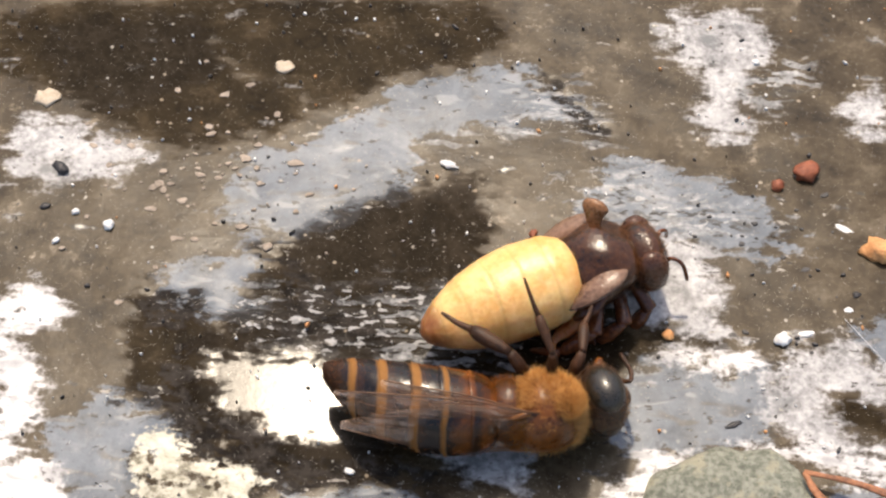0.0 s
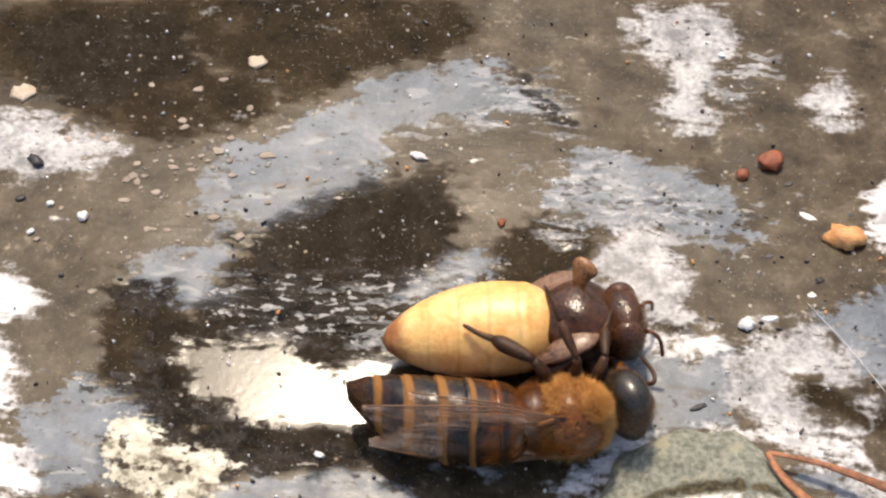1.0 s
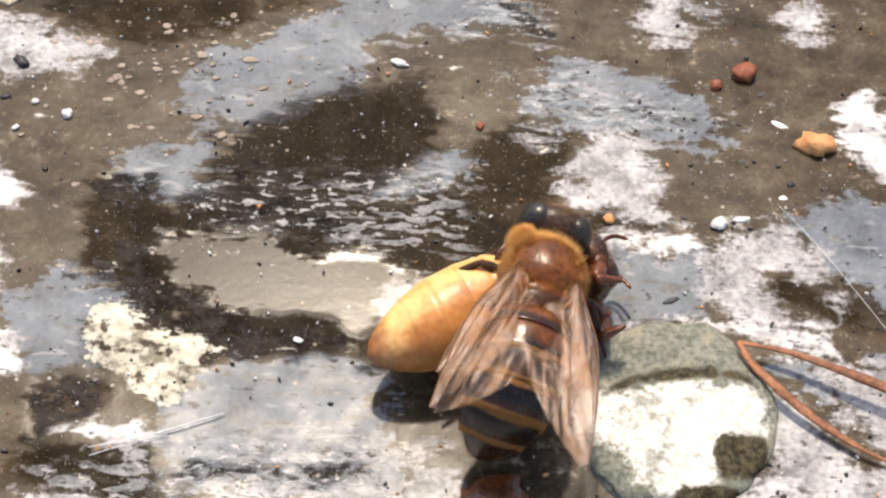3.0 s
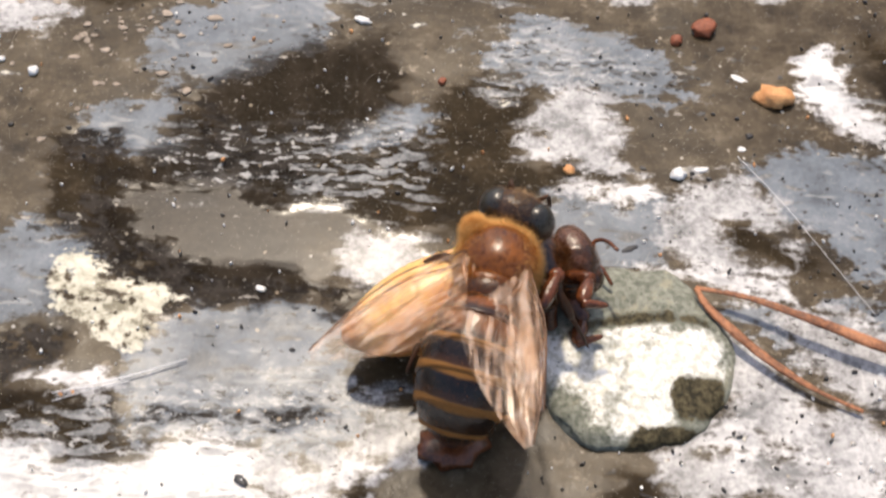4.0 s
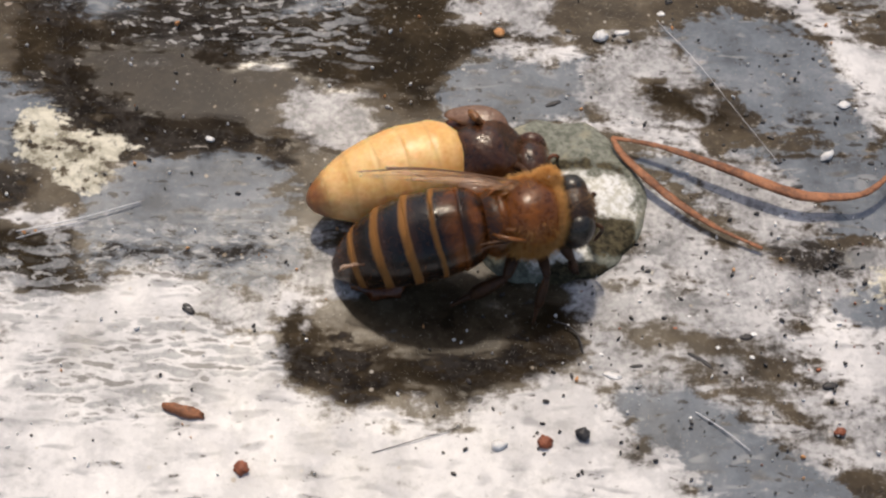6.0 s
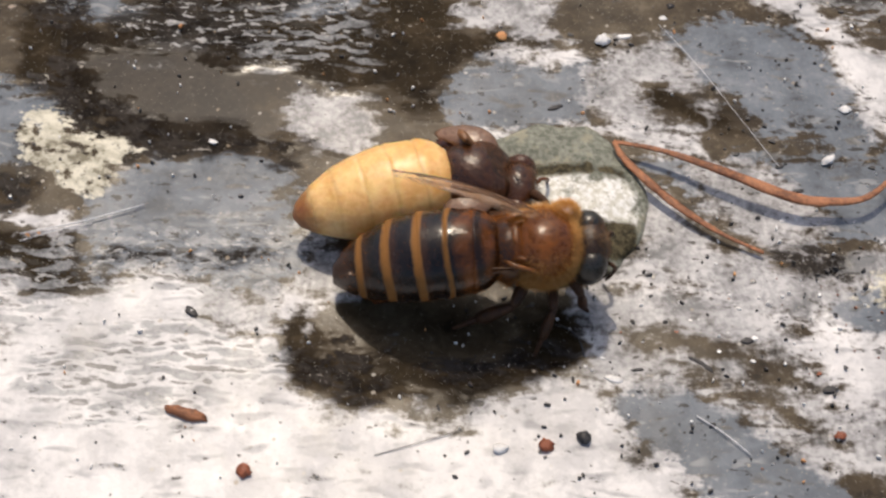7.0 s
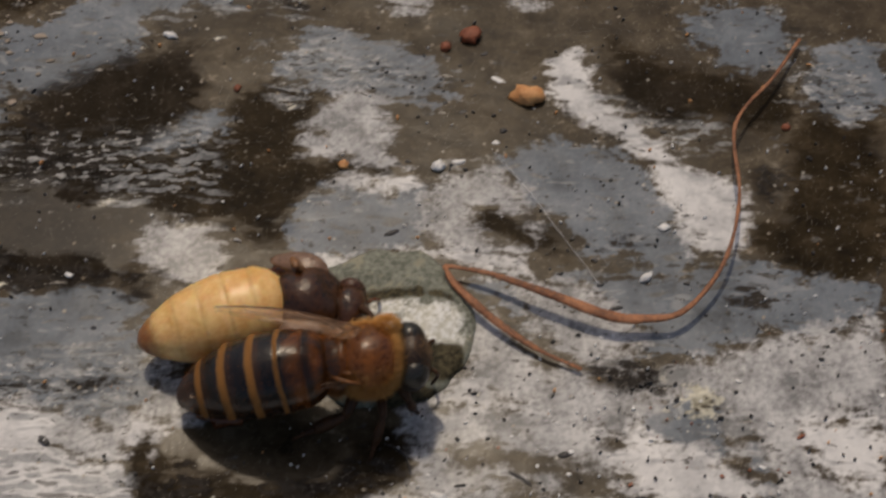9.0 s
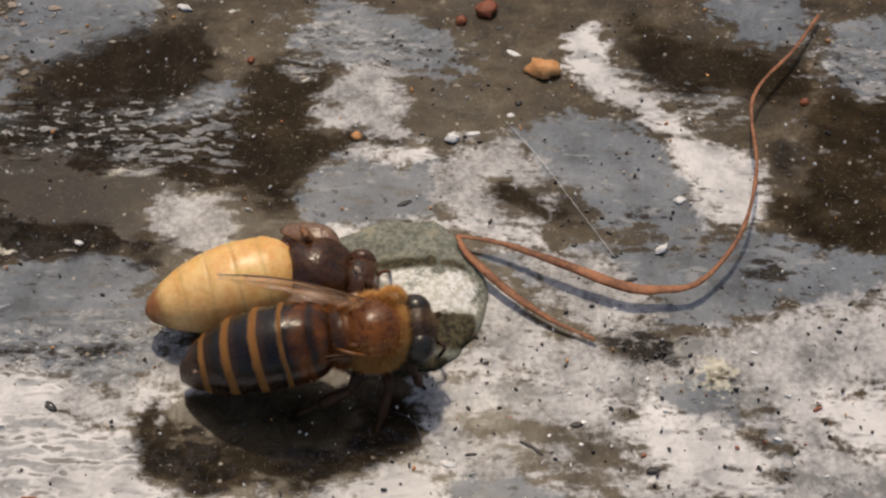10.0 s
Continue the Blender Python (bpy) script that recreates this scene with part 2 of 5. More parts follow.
M_AMBER = simple("orange_translucent_leg", (0.34, 0.11, 0.035), (0.58, 0.26, 0.1), 1.2, 0.3, 0.03, Subsurface_Weight=0.3, Subsurface_Radius=(0.8, 0.3, 0.1), Subsurface_Scale=0.3 * MM)
M_STUB = simple("brown_wing_stub", (0.1, 0.04, 0.014), (0.3, 0.14, 0.055), 1.3, 0.3, 0.03)
M_PAD = simple("grey_brown_wing_pad", (0.07, 0.034, 0.02), (0.24, 0.14, 0.09), 1.3, 0.22, 0.04)
M_NEEDLE = simple("dry_red_brown_needle", (0.11, 0.035, 0.012), (0.42, 0.175, 0.08), 1.3, 0.65, 0.05)
M_WHITE = simple("white_grit", (0.62, 0.6, 0.58), (0.85, 0.84, 0.82), 3.0, 0.45)
M_DARK = simple("black_grit", (0.012, 0.011, 0.012), (0.05, 0.045, 0.045), 3.0, 0.5)
M_ORANGE = simple("orange_crumb", (0.48, 0.19, 0.06), (0.75, 0.4, 0.16), 2.5, 0.5, 0.06)
M_CRUST = simple("pinkish_beige_crust", (0.17, 0.13, 0.095), (0.38, 0.31, 0.245), 2.0, 0.6, 0.06)
M_BEIGE = simple("beige_flake", (0.4, 0.32, 0.23), (0.6, 0.5, 0.38), 2.5, 0.6, 0.06)
M_RUST = simple("rust_crumb", (0.16, 0.04, 0.018), (0.36, 0.11, 0.045), 2.5, 0.5, 0.06)
M_FIBRE = simple("pale_fibre", (0.55, 0.55, 0.56), (0.75, 0.75, 0.76), 2.0, 0.4)


def wing_material():
    n = Nodes("wing_membrane")
    fac = n.step(n.noise(1.5, 3.0), 0.3, 0.7)
    crease = n.noise(1.0, 3.0, 0.6, n.stretched(0.35, 3.2, 1.0), 0.4)
    n.set(Base_Color=n.mix(fac, (0.6, 0.33, 0.17), (0.85, 0.64, 0.5)), Roughness=0.22, Alpha=n.step(crease, 0.42, 0.68, 0.03, 0.3), IOR=1.5)
    n.bump(crease, 0.08 * MM)
    return n.mat


M_WING = wing_material()


def abdomen_material():
    """Black plates with felted tan bands at their front edges; amber in front and on the belly, red-brown at the tip."""
    n = Nodes("banded_abdomen")
    split = n.tree.nodes.new("ShaderNodeSeparateXYZ")
    n.wire(n.place, split.inputs[0])
    fine, mid = n.noise(5.0, 3.0), n.noise(1.1, 3.0)
    wander = n.math("ADD", n.math("MULTIPLY", n.math("SUBTRACT", mid, 0.5), 0.16), n.math("MULTIPLY", n.math("SUBTRACT", fine, 0.5), 0.08))
    x = n.math("ADD", n.math("SUBTRACT", split.outputs[0], n.math("MULTIPLY", n.math("MULTIPLY", split.outputs[1], split.outputs[1]), 0.08)), wander)
    up = n.math("ADD", n.math("ADD", split.outputs[2], n.math("MULTIPLY", n.math("MULTIPLY", split.outputs[0], split.outputs[0]), 0.052)), n.math("MULTIPLY", n.math("SUBTRACT", mid, 0.5), 1.2))
    color = n.mix(n.step(fine, 0.35, 0.65), (0.005, 0.004, 0.004), (0.016, 0.01, 0.008))
    # brown rear edges of the plates
    for edge in (-3.5, -4.8, -6.0):
        color = n.mix(n.math("MULTIPLY", n.math("MULTIPLY", n.step(x, edge + 0.5, edge + 0.05), n.step(x, edge - 0.3, edge - 0.1)), 0.4), color, (0.07, 0.026, 0.008))
    color = n.mix(n.step(x, -6.2, -6.7), color, n.mix(fine, (0.012, 0.005, 0.003), (0.06, 0.022, 0.008)))
    front = n.mix(n.step(mid, 0.35, 0.65), (0.035, 0.011, 0.002), (0.17, 0.05, 0.007))
    front = n.mix(n.math("MULTIPLY", n.step(x, -0.75, -1.05), n.step(x, -1.35, -1.15)), front, (0.025, 0.01, 0.004))
    color = n.mix(n.step(x, -2.35, -1.7), color, front)
    color = n.mix(n.math("MULTIPLY", n.step(up, -0.7, -1.3), 0.85), color, n.mix(fine, (0.06, 0.02, 0.006), (0.2, 0.075, 0.02)))
    felt = 0.0
    for edge, wide in ((-2.35, 0.16), (-3.5, 0.3), (-4.8, 0.32), (-6.0, 0.22)):
        felt = n.math("ADD", felt, n.math("MULTIPLY", n.step(x, edge + 0.07, edge - 0.05), n.step(x, edge - wide - 0.12, edge - wide + 0.04)))
    felt = n.math("MULTIPLY", n.math("MULTIPLY", felt, n.step(up, -1.5, -0.6)), n.step(fine, 0.25, 0.42, 0.75, 1.0))
    color = n.mix(felt, color, n.mix(n.noise(22.0, 2.0), (0.15, 0.062, 0.016), (0.33, 0.16, 0.052)))
    n.set(Base_Color=color, Roughness=n.math("ADD", n.step(mid, 0.3, 0.7, 0.17, 0.3), n.math("MULTIPLY", felt, 0.45)), Specular_IOR_Level=n.math("SUBTRACT", 0.4, n.math("MULTIPLY", felt, 0.3)))
    n.bump(n.math("ADD", fine, n.math("MULTIPLY", mid, 0.5)), 0.015 * MM)
    return n.mat


M_ABDOMEN = abdomen_material()


def young_skin_material():
    """Cream above, orange on the belly, brown towards the tip, with faint darker creases between the segments."""
    n = Nodes("pale_young_skin")
    split = n.tree.nodes.new("ShaderNodeSeparateXYZ")
    n.wire(n.place, split.inputs[0])
    mid, fine = n.noise(0.6, 4.0, 0.6), n.noise(3.5, 3.0)
    less = n.math("SUBTRACT", mid, 0.5)
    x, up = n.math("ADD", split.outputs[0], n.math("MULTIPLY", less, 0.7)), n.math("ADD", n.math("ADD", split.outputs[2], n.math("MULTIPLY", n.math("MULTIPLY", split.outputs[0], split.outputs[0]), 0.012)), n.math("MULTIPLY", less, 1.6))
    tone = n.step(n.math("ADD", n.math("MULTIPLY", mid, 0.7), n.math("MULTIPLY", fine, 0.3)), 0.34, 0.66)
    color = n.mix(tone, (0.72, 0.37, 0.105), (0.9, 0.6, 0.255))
    for edge in (-1.35, -2.7, -4.0, -5.3):
        line = n.math("ABSOLUTE", n.math("SUBTRACT", split.outputs[0], edge))
        color = n.mix(n.math("MULTIPLY", n.step(line, 0.12, 0.02), 0.22), color, (0.6, 0.28, 0.08))
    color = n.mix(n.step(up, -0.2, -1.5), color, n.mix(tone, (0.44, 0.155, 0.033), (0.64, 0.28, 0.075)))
    color = n.mix(n.step(x, -5.9, -7.0), color, n.mix(tone, (0.22, 0.075, 0.02), (0.42, 0.18, 0.06)))
    n.set(Base_Color=color, Roughness=n.step(fine, 0.3, 0.7, 0.34, 0.46), Subsurface_Weight=0.45, Subsurface_Radius=(0.8, 0.4, 0.15), Subsurface_Scale=0.6 * MM, Coat_Weight=0.15, Coat_Roughness=0.3)
    n.bump(n.math("ADD", fine, mid), 0.03 * MM)
    return n.mat


M_YOUNG = young_skin_material()


def pebble_material():
    n = Nodes("lichen_spotted_pebble")
    mid, fine = n.noise(0.7, 4.0, 0.6), n.noise(4.0, 4.0)
    wob = n.math("ADD", n.math("MULTIPLY", n.math("SUBTRACT", mid, 0.5), 1.2), n.math("MULTIPLY", n.math("SUBTRACT", fine, 0.5), 0.5))
    speck = n.noise(9.0, 3.0, 0.6)
    color = n.mix(n.step(fine, 0.3, 0.7), (0.11, 0.115, 0.09), (0.25, 0.255, 0.21))
    color = n.mix(n.math("MULTIPLY", n.step(mid, 0.54, 0.64), 0.7), color, (0.32, 0.3, 0.22))
    color = n.mix(n.math("MULTIPLY", n.step(n.math("ADD", n.attribute("chalk"), n.math("MULTIPLY", wob, 1.6)), -0.3, 0.3), n.step(n.noise(0.8, 4.0, 0.6), 0.36, 0.5, 0.3, 1.0)), color, n.mix(n.step(fine, 0.35, 0.65), (0.56, 0.54, 0.46), (0.82, 0.81, 0.78)))
    color = n.mix(n.step(n.math("ADD", n.attribute("moss"), wob), -0.12, 0.12), color, n.mix(n.step(fine, 0.35, 0.65), (0.02, 0.017, 0.009), (0.085, 0.07, 0.038)))
    color = n.mix(n.step(speck, 0.64, 0.7), color, (0.03, 0.032, 0.025))
    n.set(Base_Color=color, Roughness=0.7, Specular_IOR_Level=0.15)
    n.bump(n.math("ADD", mid, n.math("MULTIPLY", fine, 0.4)), 0.1 * MM)
    return n.mat


M_PEBBLE = pebble_material()


# ---- mesh helpers, in millimetres ----
def mesh_object(name, verts, faces, mats, parent=None, label="", indices=None, smooth=True):
    me = bpy.data.meshes.new(name)
    me.from_pydata([(x * MM, y * MM, z * MM) for x, y, z in verts], [], faces)
    for m in mats:
        me.materials.append(m)
    if indices is not None:
        me.polygons.foreach_set("material_index", indices)
    me.polygons.foreach_set("use_smooth", [smooth] * len(me.polygons))
    me.update()
    ob = new(name, me)
    ob.parent = parent
    if label:
        tagged(ob, label)
    return ob


class Shape:
    """Collects the faces of one mesh."""

    def __init__(self):
        self.verts, self.faces, self.index = [], [], []

    def rings(self, rings, close=True, pick=lambda i, j: 0):
        """Skins a row of rings of equal count."""
        n, start = len(rings[0]), len(self.verts)
        for ring in rings:
            self.verts += [tuple(p) for p in ring]
        for i in range(len(rings) - 1):
            for j in range(n):
                a, b = start + i * n + j, start + i * n + (j + 1) % n
                self.faces.append((a, a + n, b + n, b))
                self.index.append(pick(i, j))
        if close:
            last = start + (len(rings) - 1) * n
            self.faces += [tuple(range(start, start + n)), tuple(reversed(range(last, last + n)))]
            self.index += [pick(0, 0), pick(len(rings) - 2, 0)]
        return self

    def tube(self, points, radii, sides=8, flat=1.0):
        points = [Vector(p) for p in points]
        rings, side = [], None
        for i, p in enumerate(points):
            ahead = (points[min(i + 1, len(points) - 1)] - points[max(i - 1, 0)]).normalized()
            if side is None:
                side = ahead.cross(Vector((0, 0, 1)))
                side = side.normalized() if side.length > 1e-3 else Vector((1, 0, 0))
            side = (side - ahead * side.dot(ahead)).normalized()
            up, r = side.cross(ahead), radii[i] if isinstance(radii, (list, tuple)) else radii
            rings.append([p + side * r * math.cos(a) + up * r * flat * math.sin(a) for a in (2 * math.pi * k / sides for k in range(sides))])
        return self.rings(rings)

    def ball(self, center, radii, sides=20, rows=12, wobble=0.0, seed=0.0):
        c, rings = Vector(center), []
        for i in range(rows + 1):
            b = math.pi * min(max(i / rows, 0.012), 0.988)
            ring = []
            for k in range(sides):
                a = 2 * math.pi * k / sides
                d = Vector((-math.cos(b), math.sin(b) * math.cos(a), math.sin(b) * math.sin(a)))
                s = 1 + wobble * noise.noise(d * 1.7 + Vector((seed, seed * 2.1, 0))) if wobble else 1
                ring.append(c + Vector((d.x * radii[0], d.y * radii[1], d.z * radii[2])) * s)
            rings.append(ring)
        return self.rings(rings)

    def object(self, name, mats, parent=None, label="", smooth=True):
        return mesh_object(name, self.verts, self.faces, mats if isinstance(mats, list) else [mats], parent, label, self.index, smooth)


def spline(points, steps=8):
    """A smooth curve through the points."""
    p = [Vector(q) for q in points]
    p = [p[0] * 2 - p[1]] + p + [p[-1] * 2 - p[-2]]
    out = []
    for i in range(1, len(p) - 2):
        for k in range(steps):
            t = k / steps
            out.append(0.5 * (2 * p[i] + (p[i + 1] - p[i - 1]) * t + (2 * p[i - 1] - 5 * p[i] + 4 * p[i + 1] - p[i + 2]) * t * t + (3 * p[i] - p[i - 1] - 3 * p[i + 1] + p[i + 2]) * t**3))
    return out + [p[-2]]


def lerp(x, table):
    return float(np.interp(x, [a for a, _ in table], [b for _, b in table]))


def fur(name, count, place, length, thick, mat, parent, seed, comb=(0, 0, 0), spread=0.45):
    """Many fine tapered hairs; place(rng) gives a root and a normal."""
    rng, verts, faces = random.Random(seed), [], []
    for _ in range(count):
        root, normal = place(rng)
        way = (normal + Vector(comb) + Vector((rng.gauss(0, 1), rng.gauss(0, 1), rng.gauss(0, 1))) * spread).normalized()
        side = way.orthogonal().normalized()
        other, n, far = way.cross(side), len(verts), length * rng.uniform(0.6, 1.25)
        for k in range(3):
            a = 2.0944 * k
            verts.append(root + (side * math.cos(a) + other * math.sin(a)) * thick)
        verts.append(root + way * far)
        faces += [(n, n + 1, n + 3), (n + 1, n + 2, n + 3), (n + 2, n, n + 3)]
    return tagged(mesh_object(name, verts, faces, [mat], parent), kind="stuff")


def on_ball(center, radii, low=-1.0, bald=2.0, where=lambda d: True):
    def place(rng):
        while True:
            d = Vector((rng.gauss(0, 1), rng.gauss(0, 1), rng.gauss(0, 1))).normalized()
            if d.z > low and (d.z < bald or rng.random() < 0.15) and where(d):
                break
        n = Vector((d.x / radii[0], d.y / radii[1], d.z / radii[2])).normalized()
        return Vector(center) + Vector((d.x * radii[0], d.y * radii[1], d.z * radii[2])), n
    return place


# ---- the ground ----
KINDS = ("umber", "slate", "grey", "pale", "wave", "soft_dark", "dark", "cream", "film")
PATCHES = []


def patch(kind, *outline):
    """A stain or painted glint on the stone with that rounded outline; later ones of the first four kinds, or of bare
    taupe stone, cover earlier ones.
    """
    PATCHES.append((kind, outline))


# stains, in millimetres; some grey and pale ones paint in glare off the wet film
patch("umber", (-21.0, 8.1), (-18.7, 9.2), (-11.1, 9.4), (-11.2, 6.0), (-8.4, 4.4), (-6.5, 3.8), (-6.9, 2.4), (-9.4, 1.4), (-11.9, 0.7), (-14.9, 1.6), (-16.6, 2.8), (-18.4, 3.8), (-21.2, 4.7), (-21.7, 7.7))
patch("soft_dark", (-19.9, 6.4), (-17.7, 8.2), (-12.8, 8.3), (-10.9, 6.0), (-13.1, 3.6), (-15.5, 2.5), (-17.8, 3.4))
patch("umber", (-11.1, 9.4), (-0.2, 9.7), (2.6, 8.4), (1.3, 6.0), (-2.6, 4.9), (-6.2, 2.8), (-7.9, 4.4), (-10.1, 5.3))
patch("umber", (-7.6, -4.3), (-4.7, -3.1), (-2.8, -1.5), (-0.8, -1.8), (1.0, -2.6), (0.8, -3.8), (-0.6, -5.3), (-2.0, -6.2), (-3.4, -7.4), (-5.8, -7.4), (-7.7, -5.8))
patch("umber", (-9.4, -7.5), (-4.3, -6.8), (2.4, -5.6), (6.3, -2.2), (11.0, -4.4), (11.7, -8.8), (7.9, -10.6), (6.3, -13.0), (3.5, -12.0), (-0.9, -12.0), (-0.6, -15.0), (-4.8, -15.7), (-8.3, -14.4))
patch("umber", (-8.1, -5.8), (-6.0, -4.4), (-1.9, -3.3), (1.1, -2.5), (1.2, -4.5), (-0.2, -6.2), (-3.1, -7.6), (-5.1, -7.7), (-7.2, -6.8))
patch("slate", (-9.6, -1.4), (-8.0, -0.1), (-6.0, 1.2), (-4.8, 2.5), (-2.6, 3.5), (-1.8, 4.4), (1.8, 5.3), (3.8, 5.9), (4.1, 4.4), (5.8, 4.3), (6.8, 3.1), (5.2, 2.6), (3.4, 2.2), (-1.3, 1.8), (-1.3, -0.9), (-2.8, -1.5), (-4.2, -2.5), (-6.2, -3.1), (-7.6, -3.8), (-9.2, -3.2))
patch("slate", (5.2, -1.7), (6.8, -0.8), (7.8, 0.5), (10.0, 0.1), (11.5, -0.5), (13.7, -1.3), (15.1, -2.8), (15.0, -4.3), (13.3, -4.6), (12.1, -4.1), (10.7, -3.5), (9.0, -2.7), (7.2, -2.3))
patch("slate", (-11.9, -5.6), (-10.0, -5.0), (-8.0, -5.2), (-6.9, -6.3), (-6.1, -7.2), (-7.5, -7.5), (-8.2, -8.1), (-9.6, -8.4), (-10.7, -7.6), (-12.0, -7.1))
patch("slate", (-15.8, -13.9), (-14.7, -13.1), (-13.0, -11.7), (-11.1, -12.2), (-10.7, -13.5), (-11.6, -14.0), (-12.2, -14.6), (-11.9, -16.6), (-15.1, -16.7))
patch("slate", (-1.2, -6.5), (0.7, -5.6), (2.7, -4.9), (3.7, -5.8), (2.5, -7.0), (0.3, -7.6), (-0.9, -7.4))
patch("grey", (-20.3, 1.1), (-19.1, 1.8), (-17.3, 1.8), (-15.4, 1.2), (-13.6, 0.3), (-14.6, -0.6), (-16.5, -1.3), (-18.6, -1.0), (-19.3, -1.7), (-19.8, -0.1))
patch("pale", (-19.0, -7.3), (-17.6, -7.2), (-16.0, -7.8), (-16.6, -8.9), (-18.7, -9.2))
patch("pale", (-18.7, -9.5), (-17.6, -9.7), (-16.6, -10.8), (-16.2, -12.4), (-16.5, -13.7), (-17.0, -14.7), (-15.7, -15.4), (-14.9, -16.7), (-17.4, -16.8))
patch("grey", (10.0, 8.2), (11.1, 9.1), (13.8, 8.9), (15.0, 7.3), (13.9, 5.6), (13.3, 4.0), (13.7, 2.7), (12.4, 1.7), (11.4, 2.6), (11.4, 4.6), (11.8, 5.6), (10.5, 6.2))
patch("wave", (13.6, 5.3), (15.8, 6.4), (16.5, 5.7), (15.1, 3.7), (13.8, 4.0))
patch("grey", (18.2, 4.1), (19.8, 4.5), (19.8, 2.5), (18.8, 1.9), (18.1, 2.8))
# light oval: a glint of the wet film put into the colour
patch("grey", (7.8, -8.0), (8.3, -4.7), (9.5, -4.2), (10.6, -4.8), (11.8, -7.8), (9.7, -8.2))
patch("slate", (11.4, -9.3), (13.6, -9.2), (14.7, -10.6), (15.1, -12.3), (13.6, -12.9), (11.8, -11.3))
patch("pale", (9.5, -9.4), (12.6, -9.0), (14.5, -9.8), (13.7, -11.4), (11.3, -12.6), (10.1, -14.2), (8.0, -16.2), (6.6, -16.8), (8.4, -14.2), (9.2, -12.1))
patch("pale", (10.9, -10.4), (13.6, -9.5), (14.1, -11.4), (15.9, -12.5), (18.1, -14.2), (19.5, -15.9), (16.9, -15.0), (14.7, -13.8), (11.2, -13.4), (9.6, -14.4), (10.3, -12.6))
patch("umber", (16.1, -10.3), (18.2, -10.3), (18.0, -12.9), (16.5, -14.0), (15.8, -11.9))
patch("umber", (-9.1, -10.8), (-8.3, -9.9), (-5.9, -9.7), (-4.4, -10.5), (-2.9, -11.1), (-1.2, -10.6), (0.6, -11.0), (1.6, -12.9), (0.4, -13.5), (-1.0, -14.9), (-2.2, -14.4), (-4.1, -13.9), (-6.0, -13.9), (-7.5, -13.4), (-8.4, -12.3))
patch("umber", (-13.3, -6.7), (-10.7, -7.5), (-8.0, -8.7), (-5.0, -8.6), (-3.2, -12.5), (-1.3, -12.7), (-0.1, -15.9), (-3.7, -15.4), (-7.2, -15.5), (-9.0, -14.7), (-10.9, -12.8), (-12.5, -11.9), (-13.2, -9.2))
patch("film", (-9.1, -10.8), (-8.3, -9.9), (-5.9, -9.7), (-4.4, -10.5), (-2.9, -11.1), (-1.2, -10.6), (0.6, -11.0), (1.6, -12.9), (0.4, -13.5), (-1.0, -14.9), (-2.2, -14.4), (-4.1, -13.9), (-6.0, -13.9), (-7.5, -13.4), (-8.4, -12.3))
patch("dark", (-11.2, -12.9), (-9.1, -12.3), (-7.3, -13.7), (-5.5, -14.5), (-3.1, -14.7), (-0.7, -14.9), (-1.0, -15.4), (-4.0, -15.8), (-6.6, -15.8), (-8.5, -15.3), (-9.6, -14.0))
patch("dark", (-11.1, -10.1), (-10.3, -9.8), (-10.1, -11.4), (-8.9, -13.2), (-9.5, -13.5), (-10.5, -13.0), (-11.2, -11.7))
patch("dark", (-8.1, -4.6), (-5.7, -6.3), (-4.1, -7.4), (-6.1, -6.9), (-7.4, -6.1))
patch("dark", (-7.0, -8.2), (-5.0, -8.5), (-3.0, -8.7), (-1.6, -9.1), (-3.0, -9.7), (-5.4, -9.5), (-6.9, -8.9))
patch("dark", (4.2, 5.4), (5.0, 4.9), (6.8, 3.1), (7.8, 1.6), (6.8, 1.9), (5.2, 3.4))
patch("wave", (-8.6, -6.4), (-6.1, -7.2), (-3.1, -7.4), (1.7, -6.4), (-2.1, -8.5), (-1.5, -9.6), (-5.4, -9.5), (-8.0, -8.1))
patch("wave", (3.7, 4.7), (5.8, 4.4), (7.3, 2.8), (7.8, 1.3), (5.2, 1.8), (1.7, 1.4), (-1.4, 1.0), (-0.9, 1.8), (2.7, 2.2))
patch("cream", (-12.2, -15.4), (-12.0, -13.7), (-10.6, -13.4), (-9.7, -14.8), (-7.4, -15.5), (-7.2, -17.5), (-7.8, -18.3), (-8.7, -18.1), (-10.0, -17.6), (-11.5, -16.8))
patch("slate", (-14.6, -13.5), (-13.4, -12.3), (-10.9, -12.5), (-9.8, -13.6), (-10.5, -14.2), (-12.1, -14.6), (-12.2, -15.4), (-12.8, -15.7), (-14.2, -16.1))
patch("slate", (-7.3, -16.7), (-4.3, -16.0), (-1.0, -16.2), (0.2, -16.7), (-0.2, -17.8), (-1.3, -18.6), (-0.8, -19.7), (-2.5, -20.8), (-4.7, -20.9), (-7.1, -20.4), (-7.7, -19.1), (-7.2, -17.8))
patch("dark", (-12.7, -12.0), (-10.4, -12.8), (-8.7, -14.7), (-6.5, -15.5), (-3.2, -15.3), (-0.1, -15.9), (-0.1, -16.3), (-3.6, -15.8), (-6.9, -16.2), (-8.9, -15.3), (-10.8, -13.4), (-12.7, -12.3))
patch("dark", (-14.0, -17.2), (-12.6, -17.4), (-11.1, -17.9), (-11.6, -19.0), (-13.1, -19.8), (-13.5, -19.9))
patch("dark", (-7.3, -6.5), (-5.7, -6.7), (-4.8, -8.0), (-5.4, -9.9), (-6.6, -9.9), (-7.3, -8.4))
patch("wave", (-8.7, -7.2), (-5.2, -6.7), (1.8, -5.5), (2.4, -7.4), (3.4, -8.3), (-0.0, -9.1), (-1.9, -10.1), (-4.9, -10.2), (-7.3, -10.6), (-8.2, -9.0))
